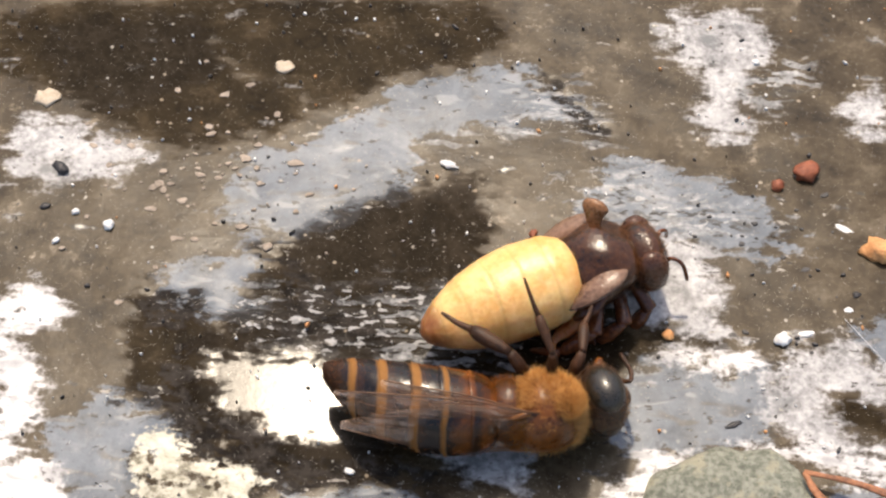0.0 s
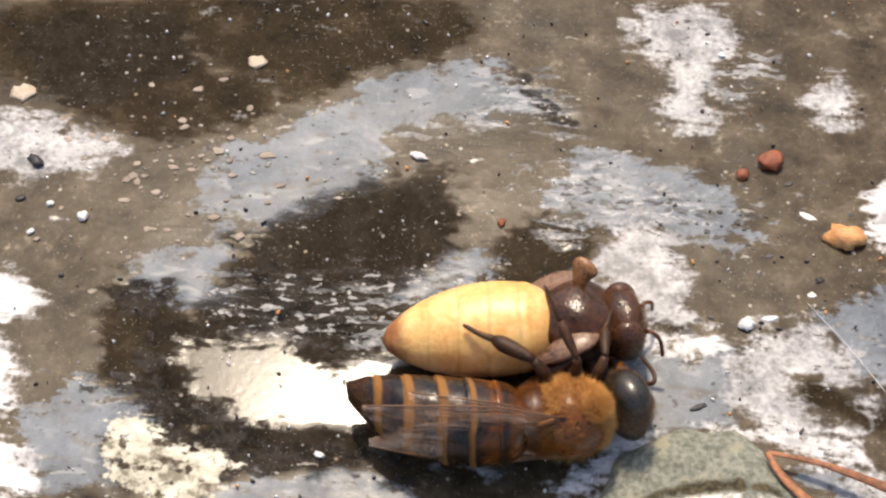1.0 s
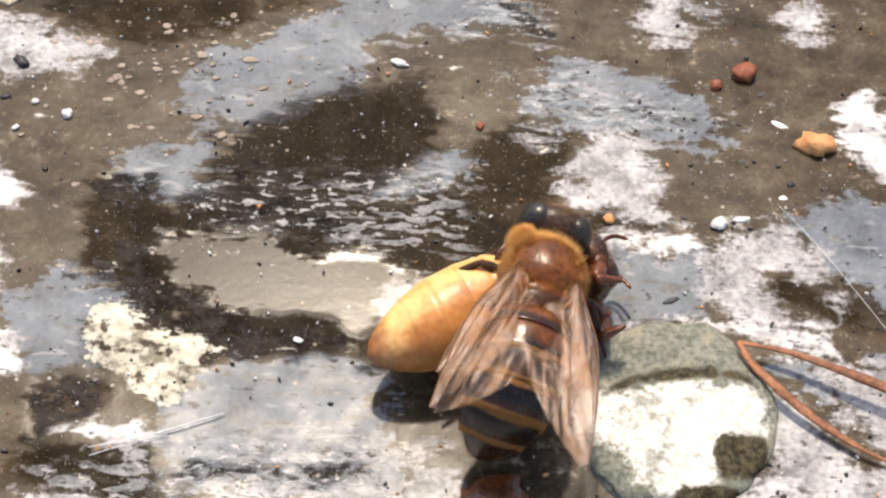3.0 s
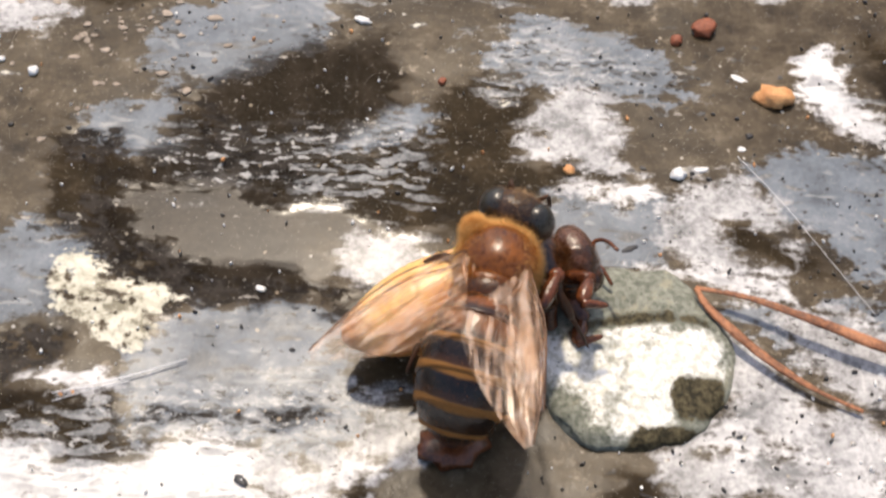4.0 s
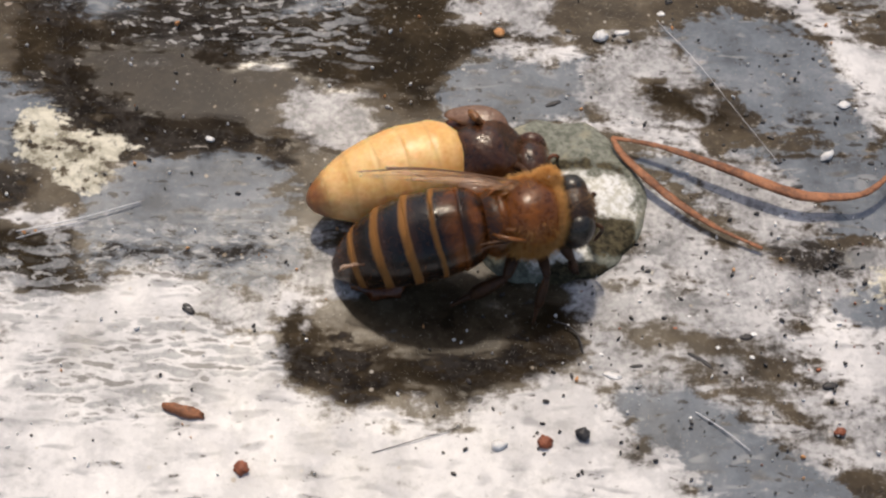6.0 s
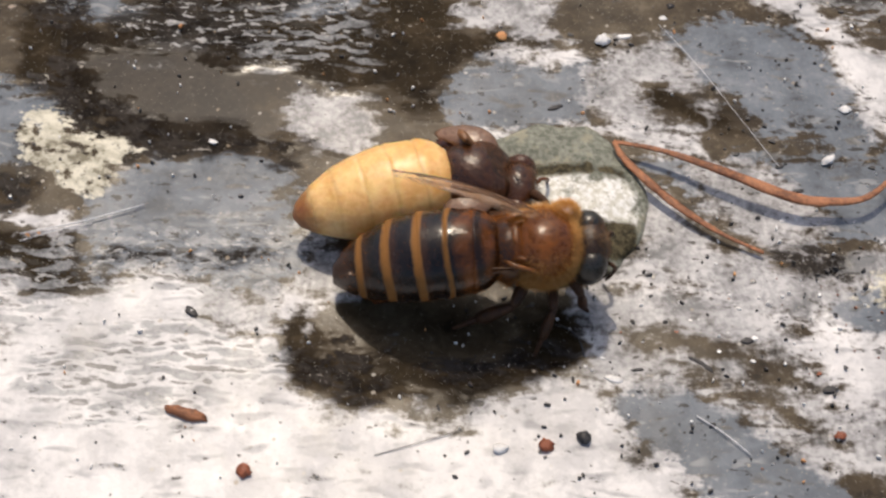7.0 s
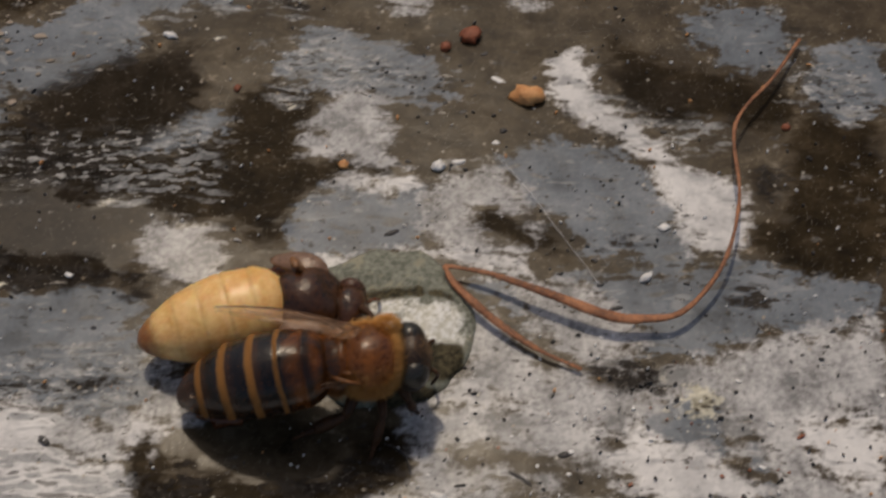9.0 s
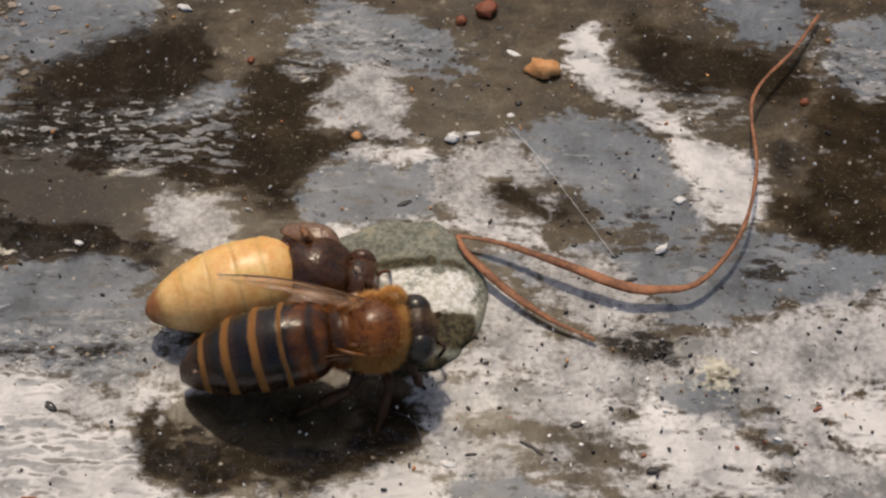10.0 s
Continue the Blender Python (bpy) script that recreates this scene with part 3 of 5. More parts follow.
patch("wave", (5.3, -3.0), (6.9, -0.5), (9.0, -0.1), (7.4, -4.3), (5.8, -3.7))
patch("grey", (14.4, -20.6), (19.2, -20.5), (22.2, -22.1), (27.6, -25.2), (27.7, -30.3), (21.0, -30.0), (18.8, -29.3), (14.3, -26.6), (13.2, -25.1), (13.4, -22.9))
patch("grey", (15.6, -16.5), (19.8, -20.2), (25.0, -20.1), (30.2, -18.8), (34.8, -17.4), (35.2, -28.5), (31.6, -30.1), (13.3, -30.4), (13.4, -23.3), (15.9, -21.4))
# pale stone on the near side, with some of the sun's glare painted in
patch("pale", (-13.4, -20.6), (-11.3, -19.5), (-9.0, -19.7), (-7.0, -20.8), (-4.3, -21.2), (-1.1, -20.9), (1.1, -20.1), (1.3, -24.7), (-12.6, -25.2))
patch("pale", (-11.3, -25.7), (-8.4, -24.5), (-6.5, -23.9), (-4.5, -22.7), (-0.9, -22.3), (0.5, -24.2), (0.8, -27.4), (2.3, -28.4), (5.5, -28.8), (9.0, -29.2), (12.5, -27.0), (13.7, -26.4), (15.1, -27.4), (14.3, -29.0), (15.9, -30.0), (18.8, -31.4), (19.8, -33.8), (-10.6, -34.9))
patch("pale", (-10.3, -26.4), (-5.8, -25.2), (-1.4, -22.8), (0.2, -27.1), (6.1, -29.4), (12.8, -27.2), (14.6, -29.6), (18.9, -32.5), (17.1, -35.3), (-8.6, -36.2))
patch("grey", (15.8, -17.5), (17.5, -18.9), (19.7, -20.6), (22.3, -21.9), (26.0, -25.4), (25.5, -29.6), (21.9, -27.2), (18.4, -25.7), (14.9, -26.1), (13.5, -25.3), (12.8, -22.9), (14.5, -22.2), (16.0, -21.0))
patch("slate", (14.6, -27.4), (16.5, -26.8), (18.3, -27.3), (20.6, -28.5), (22.1, -29.7), (23.8, -31.2), (23.2, -32.7), (19.2, -32.8), (17.0, -30.7), (15.0, -29.8))
patch("taupe", (17.2, -26.0), (19.6, -26.5), (22.3, -27.7), (24.4, -29.4), (21.7, -28.7), (19.0, -27.5))
patch("slate", (6.7, -13.0), (8.2, -10.7), (8.9, -9.8), (11.8, -9.9), (14.4, -9.5), (16.5, -10.1), (16.0, -11.8), (14.9, -13.1), (12.9, -13.5), (10.8, -14.2), (9.3, -14.2), (8.0, -14.2))
patch("slate", (17.3, -8.4), (19.2, -7.3), (21.8, -8.3), (23.3, -9.9), (24.5, -10.9), (24.6, -13.1), (23.0, -13.8), (21.1, -12.6), (19.1, -10.7), (17.6, -9.8))
patch("umber", (-10.6, -21.2), (-9.0, -20.2), (-7.4, -21.1), (-7.2, -22.8), (-9.0, -23.7), (-10.6, -22.9))
patch("dark", (-7.3, -21.1), (-5.1, -20.9), (-3.5, -20.9), (-5.1, -21.4), (-7.0, -21.4))
patch("dark", (-2.6, -21.1), (-1.2, -21.0), (-0.1, -20.8), (-0.9, -21.4), (-2.4, -21.5))
patch("umber", (-7.9, -6.7), (-6.1, -6.0), (-3.7, -8.0), (-2.5, -15.8), (-4.8, -15.5), (-7.1, -15.6), (-8.7, -13.8), (-11.5, -12.2), (-11.7, -11.3), (-8.4, -12.1), (-7.0, -11.1))
patch("soft_dark", (-7.5, -7.4), (-4.1, -8.7), (-2.8, -15.5), (-5.4, -15.2), (-8.4, -13.8), (-11.3, -12.1), (-8.4, -12.3), (-6.7, -11.4))
patch("slate", (15.8, -15.5), (19.9, -15.1), (26.6, -14.7), (29.3, -14.3), (35.1, -14.9), (34.8, -17.4), (28.9, -18.8), (25.0, -19.5), (21.1, -19.2), (17.7, -17.1))
patch("slate", (19.4, -7.5), (21.7, -6.8), (23.9, -7.8), (24.9, -10.3), (26.2, -12.3), (26.6, -14.3), (24.7, -14.7), (23.2, -13.1), (21.3, -10.4))
patch("grey", (13.5, -10.5), (15.8, -9.0), (18.0, -9.0), (19.4, -11.8), (18.8, -13.8), (16.1, -13.8), (13.9, -12.9))
patch("grey", (17.7, -15.5), (21.4, -15.7), (23.8, -17.9), (22.4, -19.8), (19.3, -18.3))
patch("pale", (20.1, -1.5), (21.3, -0.7), (22.4, -3.4), (24.3, -6.0), (26.4, -8.2), (28.3, -9.2), (29.6, -10.2), (29.1, -13.3), (27.5, -13.7), (26.0, -11.7), (24.7, -8.5), (22.6, -6.0), (20.3, -4.2))
# grey oval painted for the film's glint, under the glossy film patch
patch("grey", (-0.1, -13.3), (0.7, -12.2), (2.4, -12.1), (3.4, -13.1), (3.5, -14.7), (2.6, -15.8), (1.3, -15.6), (0.2, -14.4))
patch("umber", (23.1, -0.3), (25.4, -1.4), (28.8, -2.5), (32.5, -3.3), (32.0, -5.9), (29.5, -5.6), (27.2, -5.2), (24.4, -4.1))
patch("umber", (32.3, -5.9), (36.3, -4.7), (36.0, -14.9), (30.6, -14.6), (29.7, -13.3), (30.9, -11.3), (32.3, -8.4))
patch("slate", (27.6, 1.8), (32.7, 1.9), (32.7, -1.3), (29.7, -2.1))
patch("slate", (33.9, -1.3), (36.9, -0.5), (37.8, -4.7), (33.8, -5.1))
patch("umber", (-7.3, -4.6), (-3.5, -2.2), (0.6, -1.8), (2.1, -4.4), (-0.1, -6.4), (-4.2, -7.9), (-8.6, -7.2))
patch("umber", (-8.4, -7.9), (-4.2, -7.9), (-0.9, -8.6), (5.2, -7.7), (6.1, -11.6), (3.9, -12.0), (-0.6, -11.7), (-0.7, -15.4), (-4.4, -15.5), (-7.7, -12.2))
patch("slate", (-9.8, -0.3), (-5.4, 0.6), (-1.3, -1.0), (-4.9, -3.0), (-7.4, -3.8))
patch("slate", (5.7, -2.5), (8.2, -0.5), (13.0, -0.8), (14.8, -3.1), (12.5, -4.7), (9.0, -4.0))
patch("wave", (-3.5, -6.4), (2.2, -5.6), (3.6, -8.1), (3.2, -10.3), (-2.4, -10.4), (-4.2, -7.9))
patch("wave", (5.6, -1.7), (8.2, -0.5), (14.8, -2.7), (11.3, -3.6), (7.2, -2.8))
patch("wave", (-3.4, -8.0), (2.4, -7.1), (2.8, -9.5), (-0.7, -10.9), (-3.1, -10.7))
patch("wave", (-1.4, -6.5), (2.0, -5.4), (1.1, -7.2))
patch("wave", (21.5, -3.0), (27.2, -5.6), (29.1, -6.3), (27.1, -7.4), (23.5, -5.3))
patch("wave", (32.7, -1.3), (36.6, -2.8), (36.2, -5.8), (33.1, -3.6))
patch("dark", (21.6, -20.1), (24.4, -20.0), (24.6, -21.0), (22.3, -21.3))
patch("slate", (23.5, -22.5), (26.2, -21.3), (27.8, -23.6), (26.2, -25.0), (24.5, -24.2))
patch("slate", (28.6, -23.0), (29.6, -25.8), (29.1, -28.1), (27.9, -28.1), (28.4, -25.6))
patch("cream", (25.5, -21.4), (26.4, -21.0), (27.2, -21.8), (26.6, -22.7), (25.7, -22.5))
patch("dark", (22.9, -12.7), (24.5, -12.7), (24.0, -13.2), (22.9, -13.2))
patch("dark", (30.0, -8.8), (31.5, -8.4), (31.4, -10.2), (30.6, -10.6))
patch("dark", (28.1, -16.0), (30.0, -15.6), (29.9, -16.9), (28.6, -16.9))
patch("dark", (-3.1, -15.1), (-0.4, -14.9), (0.2, -15.7), (-2.2, -16.1))
patch("wave", (-11.9, -22.1), (-7.0, -20.5), (-1.9, -19.7), (2.6, -20.1), (1.8, -21.9), (-4.5, -22.4), (-8.6, -24.5), (-11.5, -24.6))
patch("wave", (-9.8, -26.2), (-4.3, -24.4), (0.1, -25.3), (0.3, -27.5), (-3.7, -29.2), (-9.3, -28.9))
patch("pale", (21.2, -23.8), (23.7, -24.2), (27.4, -26.8), (27.2, -29.1), (25.3, -27.6), (22.5, -25.4))
patch("pale", (22.8, -23.1), (24.7, -24.2), (28.2, -25.0), (28.9, -27.5), (24.5, -27.6), (22.9, -25.9))
patch("pale", (31.1, -22.9), (34.1, -22.9), (34.5, -25.7), (32.1, -25.8))
# dark crescent on the near side of the resting worker bee
patch("umber", (0.3, -24.8), (0.7, -24.0), (1.6, -23.7), (2.3, -24.5), (3.0, -25.3), (4.0, -26.0), (5.6, -26.2), (7.7, -26.1), (9.3, -25.9), (10.7, -25.2), (11.1, -24.1), (11.7, -23.4), (12.6, -23.6), (13.4, -24.5), (13.2, -26.2), (11.4, -26.8), (9.4, -27.3), (6.1, -27.9), (3.3, -28.1), (1.6, -27.7), (0.6, -26.8))
patch("dark", (1.2, -26.3), (3.0, -25.2), (4.0, -26.2), (5.5, -27.5), (3.2, -27.9), (1.7, -27.4))
patch("dark", (6.8, -26.1), (9.0, -25.8), (12.0, -25.1), (12.9, -25.9), (10.1, -26.5), (7.8, -26.9))
patch("umber", (15.7, -11.5), (17.3, -10.8), (19.1, -12.0), (20.8, -13.6), (19.0, -13.6), (17.0, -12.7))
patch("pale", (14.6, -21.2), (16.3, -20.9), (18.4, -22.2), (19.8, -23.8), (18.1, -23.6), (15.8, -22.8))
patch("pale", (11.5, -26.7), (13.4, -26.9), (14.5, -28.2), (15.4, -30.2), (11.6, -30.3), (9.8, -29.8))
patch("dark", (-13.0, -7.1), (-10.6, -6.4), (-9.7, -8.1), (-11.3, -8.7), (-12.6, -8.2))
patch("dark", (-5.8, -8.0), (-4.1, -7.4), (-2.1, -8.8), (-3.5, -9.4), (-5.4, -9.0))
patch("soft_dark", (-8.0, -5.3), (-4.9, -2.3), (1.4, -0.7), (1.3, -5.6), (-2.5, -7.5), (-6.6, -6.8))
patch("soft_dark", (-9.2, -9.0), (-7.7, -7.5), (-5.0, -8.6), (-3.1, -7.5), (-2.5, -15.0), (-5.4, -15.7), (-8.4, -13.8))
patch("soft_dark", (22.7, -1.3), (26.4, -2.8), (28.9, -3.9), (27.1, -5.1), (24.3, -4.4))
patch("film", (-0.1, -13.3), (0.7, -12.2), (2.4, -12.1), (3.4, -13.1), (3.5, -14.7), (2.6, -15.8), (1.3, -15.6), (0.2, -14.4))
patch("grey", (-3.1, -20.8), (-0.2, -20.1), (1.8, -20.6), (3.3, -21.4), (3.9, -22.8), (0.6, -23.2), (0.2, -24.6), (-1.2, -25.0), (-3.0, -23.9))
patch("grey", (13.5, -23.3), (15.5, -22.1), (19.1, -22.5), (22.1, -24.1), (22.0, -25.2), (18.5, -25.2), (17.1, -25.5), (14.9, -26.8), (12.6, -27.1), (13.6, -25.0))
patch("slate", (-8.6, -19.1), (-7.3, -17.9), (-0.5, -17.4), (0.6, -19.4), (1.2, -21.5), (0.4, -22.9), (-2.3, -22.9), (-4.6, -21.9), (-6.8, -22.3), (-8.6, -21.8))
patch("wave", (-8.0, -19.9), (-0.3, -19.4), (0.7, -21.3), (-0.1, -22.7), (-6.7, -22.8))
patch("umber", (-14.7, -20.3), (-11.4, -20.1), (-9.0, -20.8), (-8.2, -21.7), (-9.2, -22.7), (-11.4, -22.8), (-14.3, -22.7))
patch("wave", (-13.5, -22.1), (-10.9, -21.4), (-7.9, -20.7), (-7.4, -22.6), (-10.6, -23.5))
patch("taupe", (14.9, -24.6), (17.8, -24.4), (20.0, -25.1), (23.7, -26.1), (23.6, -26.8), (21.0, -26.5), (18.9, -25.9), (15.6, -25.7))
# widens the painted glint beside the young bee's first place
patch("grey", (8.1, -4.4), (9.9, -3.8), (11.6, -4.4), (12.2, -6.0), (11.8, -7.5), (10.7, -8.4), (8.9, -8.1), (8.1, -6.7))


def lattice(x, y, size, seed):
    """Smooth value noise, about -1 to 1."""
    rng = np.random.RandomState(seed)
    grid = rng.uniform(-1, 1, (64, 64))
    u, v = x / size, y / size
    i, j = np.floor(u).astype(int), np.floor(v).astype(int)
    a, b = u - i, v - j
    a, b = a * a * (3 - 2 * a), b * b * (3 - 2 * b)
    g = lambda p, q: grid[p % 64, q % 64]
    return (g(i, j) * (1 - a) + g(i + 1, j) * a) * (1 - b) + (g(i, j + 1) * (1 - a) + g(i + 1, j + 1) * a) * b


def axis(low, high, step):
    inner = list(np.arange(low, high + step / 2, step))
    grow, d = [], step
    while sum(grow) < 60000:
        d *= 1.45
        grow.append(d)
    out = np.cumsum(grow)
    return np.array([low - g for g in out[::-1]] + inner + [high + g for g in out])


def inside(x, y, outline):
    """How far the points lie inside a closed smooth outline, in mm, from -1 to 1."""
    n, ring = len(outline), []
    for i in range(n):
        a, b, c, d = (Vector(outline[(i + k) % n]) for k in (-1, 0, 1, 2))
        for t in (0.0, 0.34, 0.67):
            ring.append(0.5 * (2 * b + (c - a) * t + (2 * a - 5 * b + 4 * c - d) * t * t + (3 * b - a - 3 * c + d) * t**3))
    ring = np.array([tuple(p) for p in ring])
    out = np.full(x.shape, -1.0)
    near = (x > ring[:, 0].min() - 1) & (x < ring[:, 0].max() + 1) & (y > ring[:, 1].min() - 1) & (y < ring[:, 1].max() + 1)
    px, py = x[near], y[near]
    best, odd = np.full(px.shape, 9.0), np.zeros(px.shape, bool)
    for (ax, ay), (bx, by) in zip(ring, np.roll(ring, -1, 0)):
        ex, ey = bx - ax, by - ay
        k = np.clip(((px - ax) * ex + (py - ay) * ey) / (ex * ex + ey * ey + 1e-9), 0, 1)
        best = np.minimum(best, np.hypot(px - ax - k * ex, py - ay - k * ey))
        odd ^= ((ay > py) != (by > py)) & (px < ex * (py - ay) / (ey if abs(ey) > 1e-9 else 1e-9) + ax)
    out[near] = np.clip(np.where(odd, best, -best), -1, 1)
    return out


def build_ground():
    xs, ys = axis(-27, 44, 0.2), axis(-42, 15, 0.2)
    X, Y = np.meshgrid(xs, ys)
    near = np.exp(-np.maximum(0, np.maximum(np.abs(X - 8) - 40, np.abs(Y + 13) - 32)) / 20)
    wx = X + 0.45 * lattice(X, Y, 2.3, 1) + 0.3 * lattice(X, Y, 0.8, 2)
    wy = Y + 0.35 * lattice(X, Y, 2.0, 3) + 0.25 * lattice(X, Y, 0.7, 4)
    field = {kind: np.full(X.shape, -1.0) for kind in KINDS}
    for kind, outline in PATCHES:
        f = inside(wx, wy, outline)
        if kind in field:
            field[kind] = np.maximum(field[kind], f)
        if kind in KINDS[:4] or kind == "taupe":
            for other in KINDS[:4]:
                if other != kind:
                    field[other] = np.minimum(field[other], -f)
    far = 1 - near
    for kind, level in (("umber", -0.25), ("slate", -0.15), ("pale", -0.45)):
        field[kind] = field[kind] * near + far * level
    Z = (0.06 * lattice(X, Y, 6.0, 5) + 0.022 * lattice(X, Y, 1.7, 6) + 0.006 * lattice(X, Y, 0.6, 7))
    Z += 0.12 * np.clip(field["cream"] + 0.2, 0, 0.6) * (1 + lattice(X, Y, 0.5, 8)) - 0.12 * np.clip(field["dark"] + 0.2, 0, 0.6)
    Z *= near * (1 - np.clip(field["film"] * 0.9 + 0.85, 0, 1) ** 2)
    n, m = X.shape
    verts = np.stack([X, Y, Z], -1).reshape(-1, 3) * MM
    i, j = np.meshgrid(np.arange(n - 1), np.arange(m - 1), indexing="ij")
    a = (i * m + j).ravel()
    quads = np.stack([a, a + 1, a + m + 1, a + m], -1)
    me = bpy.data.meshes.new("ground")
    me.vertices.add(len(verts))
    me.vertices.foreach_set("co", verts.ravel())
    me.loops.add(quads.size)
    me.loops.foreach_set("vertex_index", quads.ravel())
    me.polygons.add(len(quads))
    me.polygons.foreach_set("loop_start", np.arange(0, quads.size, 4))
    me.polygons.foreach_set("use_smooth", np.ones(len(quads), bool))
    me.update(calc_edges=True)
    for kind, f in field.items():
        me.attributes.new(kind, "FLOAT", "POINT").data.foreach_set("value", f.ravel().astype(np.float32))
    me.materials.append(M_GROUND)
    return tagged(new("ground", me), "damp weathered stone with brown, slate and pale stains", "ground", kind="structure")


build_ground()


# ---- the worker bee: x to its head, z to its back, waist at the origin ----
CUTS = [0.1, -1.15, -2.35, -3.5, -4.8, -6.0, -7.3]
GIRTH = [(-7.5, 0.08), (-7.2, 0.5), (-6.4, 1.18), (-5.3, 1.66), (-4.0, 1.92), (-2.6, 1.98), (-1.4, 1.9), (-0.6, 1.68), (-0.15, 1.35), (0.15, 0.95)]


def sag(x):
    return -0.04 * x * x - 0.02 * max(0.0, -4.0 - x) ** 2.5


def leg(parent, side, points, radii):
    """Femur, tibia and tarsus through four joints."""
    p = [Vector((x, y * side, z)) for x, y, z in points]
    femur = Shape().tube(spline([p[0], (p[0] + p[1]) / 2 + Vector((0, 0.05 * side, 0.1)), p[1]], 4), [radii[0] * k for k in (0.8, 0.95, 1, 1.1, 1.15, 1.1, 1, 0.9, 0.7)], 8).object("leg", M_LEG, parent)
    Shape().tube(spline([p[1], (p[1] + p[2]) / 2, p[2]], 4), [radii[1] * k for k in (0.6, 0.8, 0.95, 1.05, 1.15, 1.2, 1.2, 1.1, 0.8)], 8).object("tibia", M_LEG, femur)
    Shape().tube(spline([p[2], (p[2] + p[3]) / 2 + Vector((0, 0, 0.08)), p[3]], 4), [radii[2] * k for k in (1.1, 1.1, 1, 0.9, 0.85, 0.75, 0.7, 0.65, 0.4)], 7).object("tarsus", M_LEG, femur)
    return femur


def wing(parent, name, side, length, width, root, label=""):
    """A veined membrane; x runs to the wing's tip."""
    front = lambda u: 0.22 * width * math.sin(math.pi * min(u, 1) ** 0.8)
    back = lambda u: -width * (0.1 + 0.9 * math.sin(math.pi * u**0.72) ** 0.8) * (1 if u < 1 else 0)
    nu, nv, s = 26, 9, Shape()
    place = lambda u, v, up=0.0: Vector((length * u, side * -1 * (back(u) * v + front(u) * (1 - v)) * (0.25 + 0.75 * min(1, u * 3)), 0.12 * math.sin(v * 7) * u + 0.25 * math.sin(u * 2.6) + up))
    rings = []
    for i in range(nu + 1):
        u = i / nu * 0.985 + 0.005
        top = [place(u, j / nv, 0.012) for j in range(nv + 1)]
        rings.append(top + [p - Vector((0, 0, 0.024)) for p in reversed(top)])
    s.rings(rings)
    ob = s.object(name, M_WING, parent, label)
    ob.location = Vector(root) * MM
    for v0, v1, u0, u1, r in ((0.0, 0.0, 0, 0.97, 0.035), (0.12, 0.06, 0, 0.85, 0.02), (0.25, 0.5, 0.02, 0.92, 0.012), (0.35, 0.8, 0.02, 0.8, 0.012), (0.5, 0.95, 0.05, 0.6, 0.01), (0.05, 0.55, 0.45, 0.62, 0.01), (0.1, 0.7, 0.7, 0.66, 0.01)):
        Shape().tube([place(u0 + (u1 - u0) * k / 10 + 0.005, v0 + (v1 - v0) * k / 10, 0.01) for k in range(11)], r, 5).object("vein", M_VEIN, ob)
    return ob


def antenna(parent, side, base, reach, mat):
    b = Vector(base)
    elbow = b + Vector((0.45, 0.5 * side, 0.5))
    end = elbow + Vector(reach)
    Shape().tube(spline([b, (b + elbow) / 2, elbow, elbow * 0.55 + end * 0.45 + Vector((0.15, 0, 0.18)), end], 5), [0.1] * 10 + [0.095] * 10 + [0.07], 7).object("antenna", mat, parent)


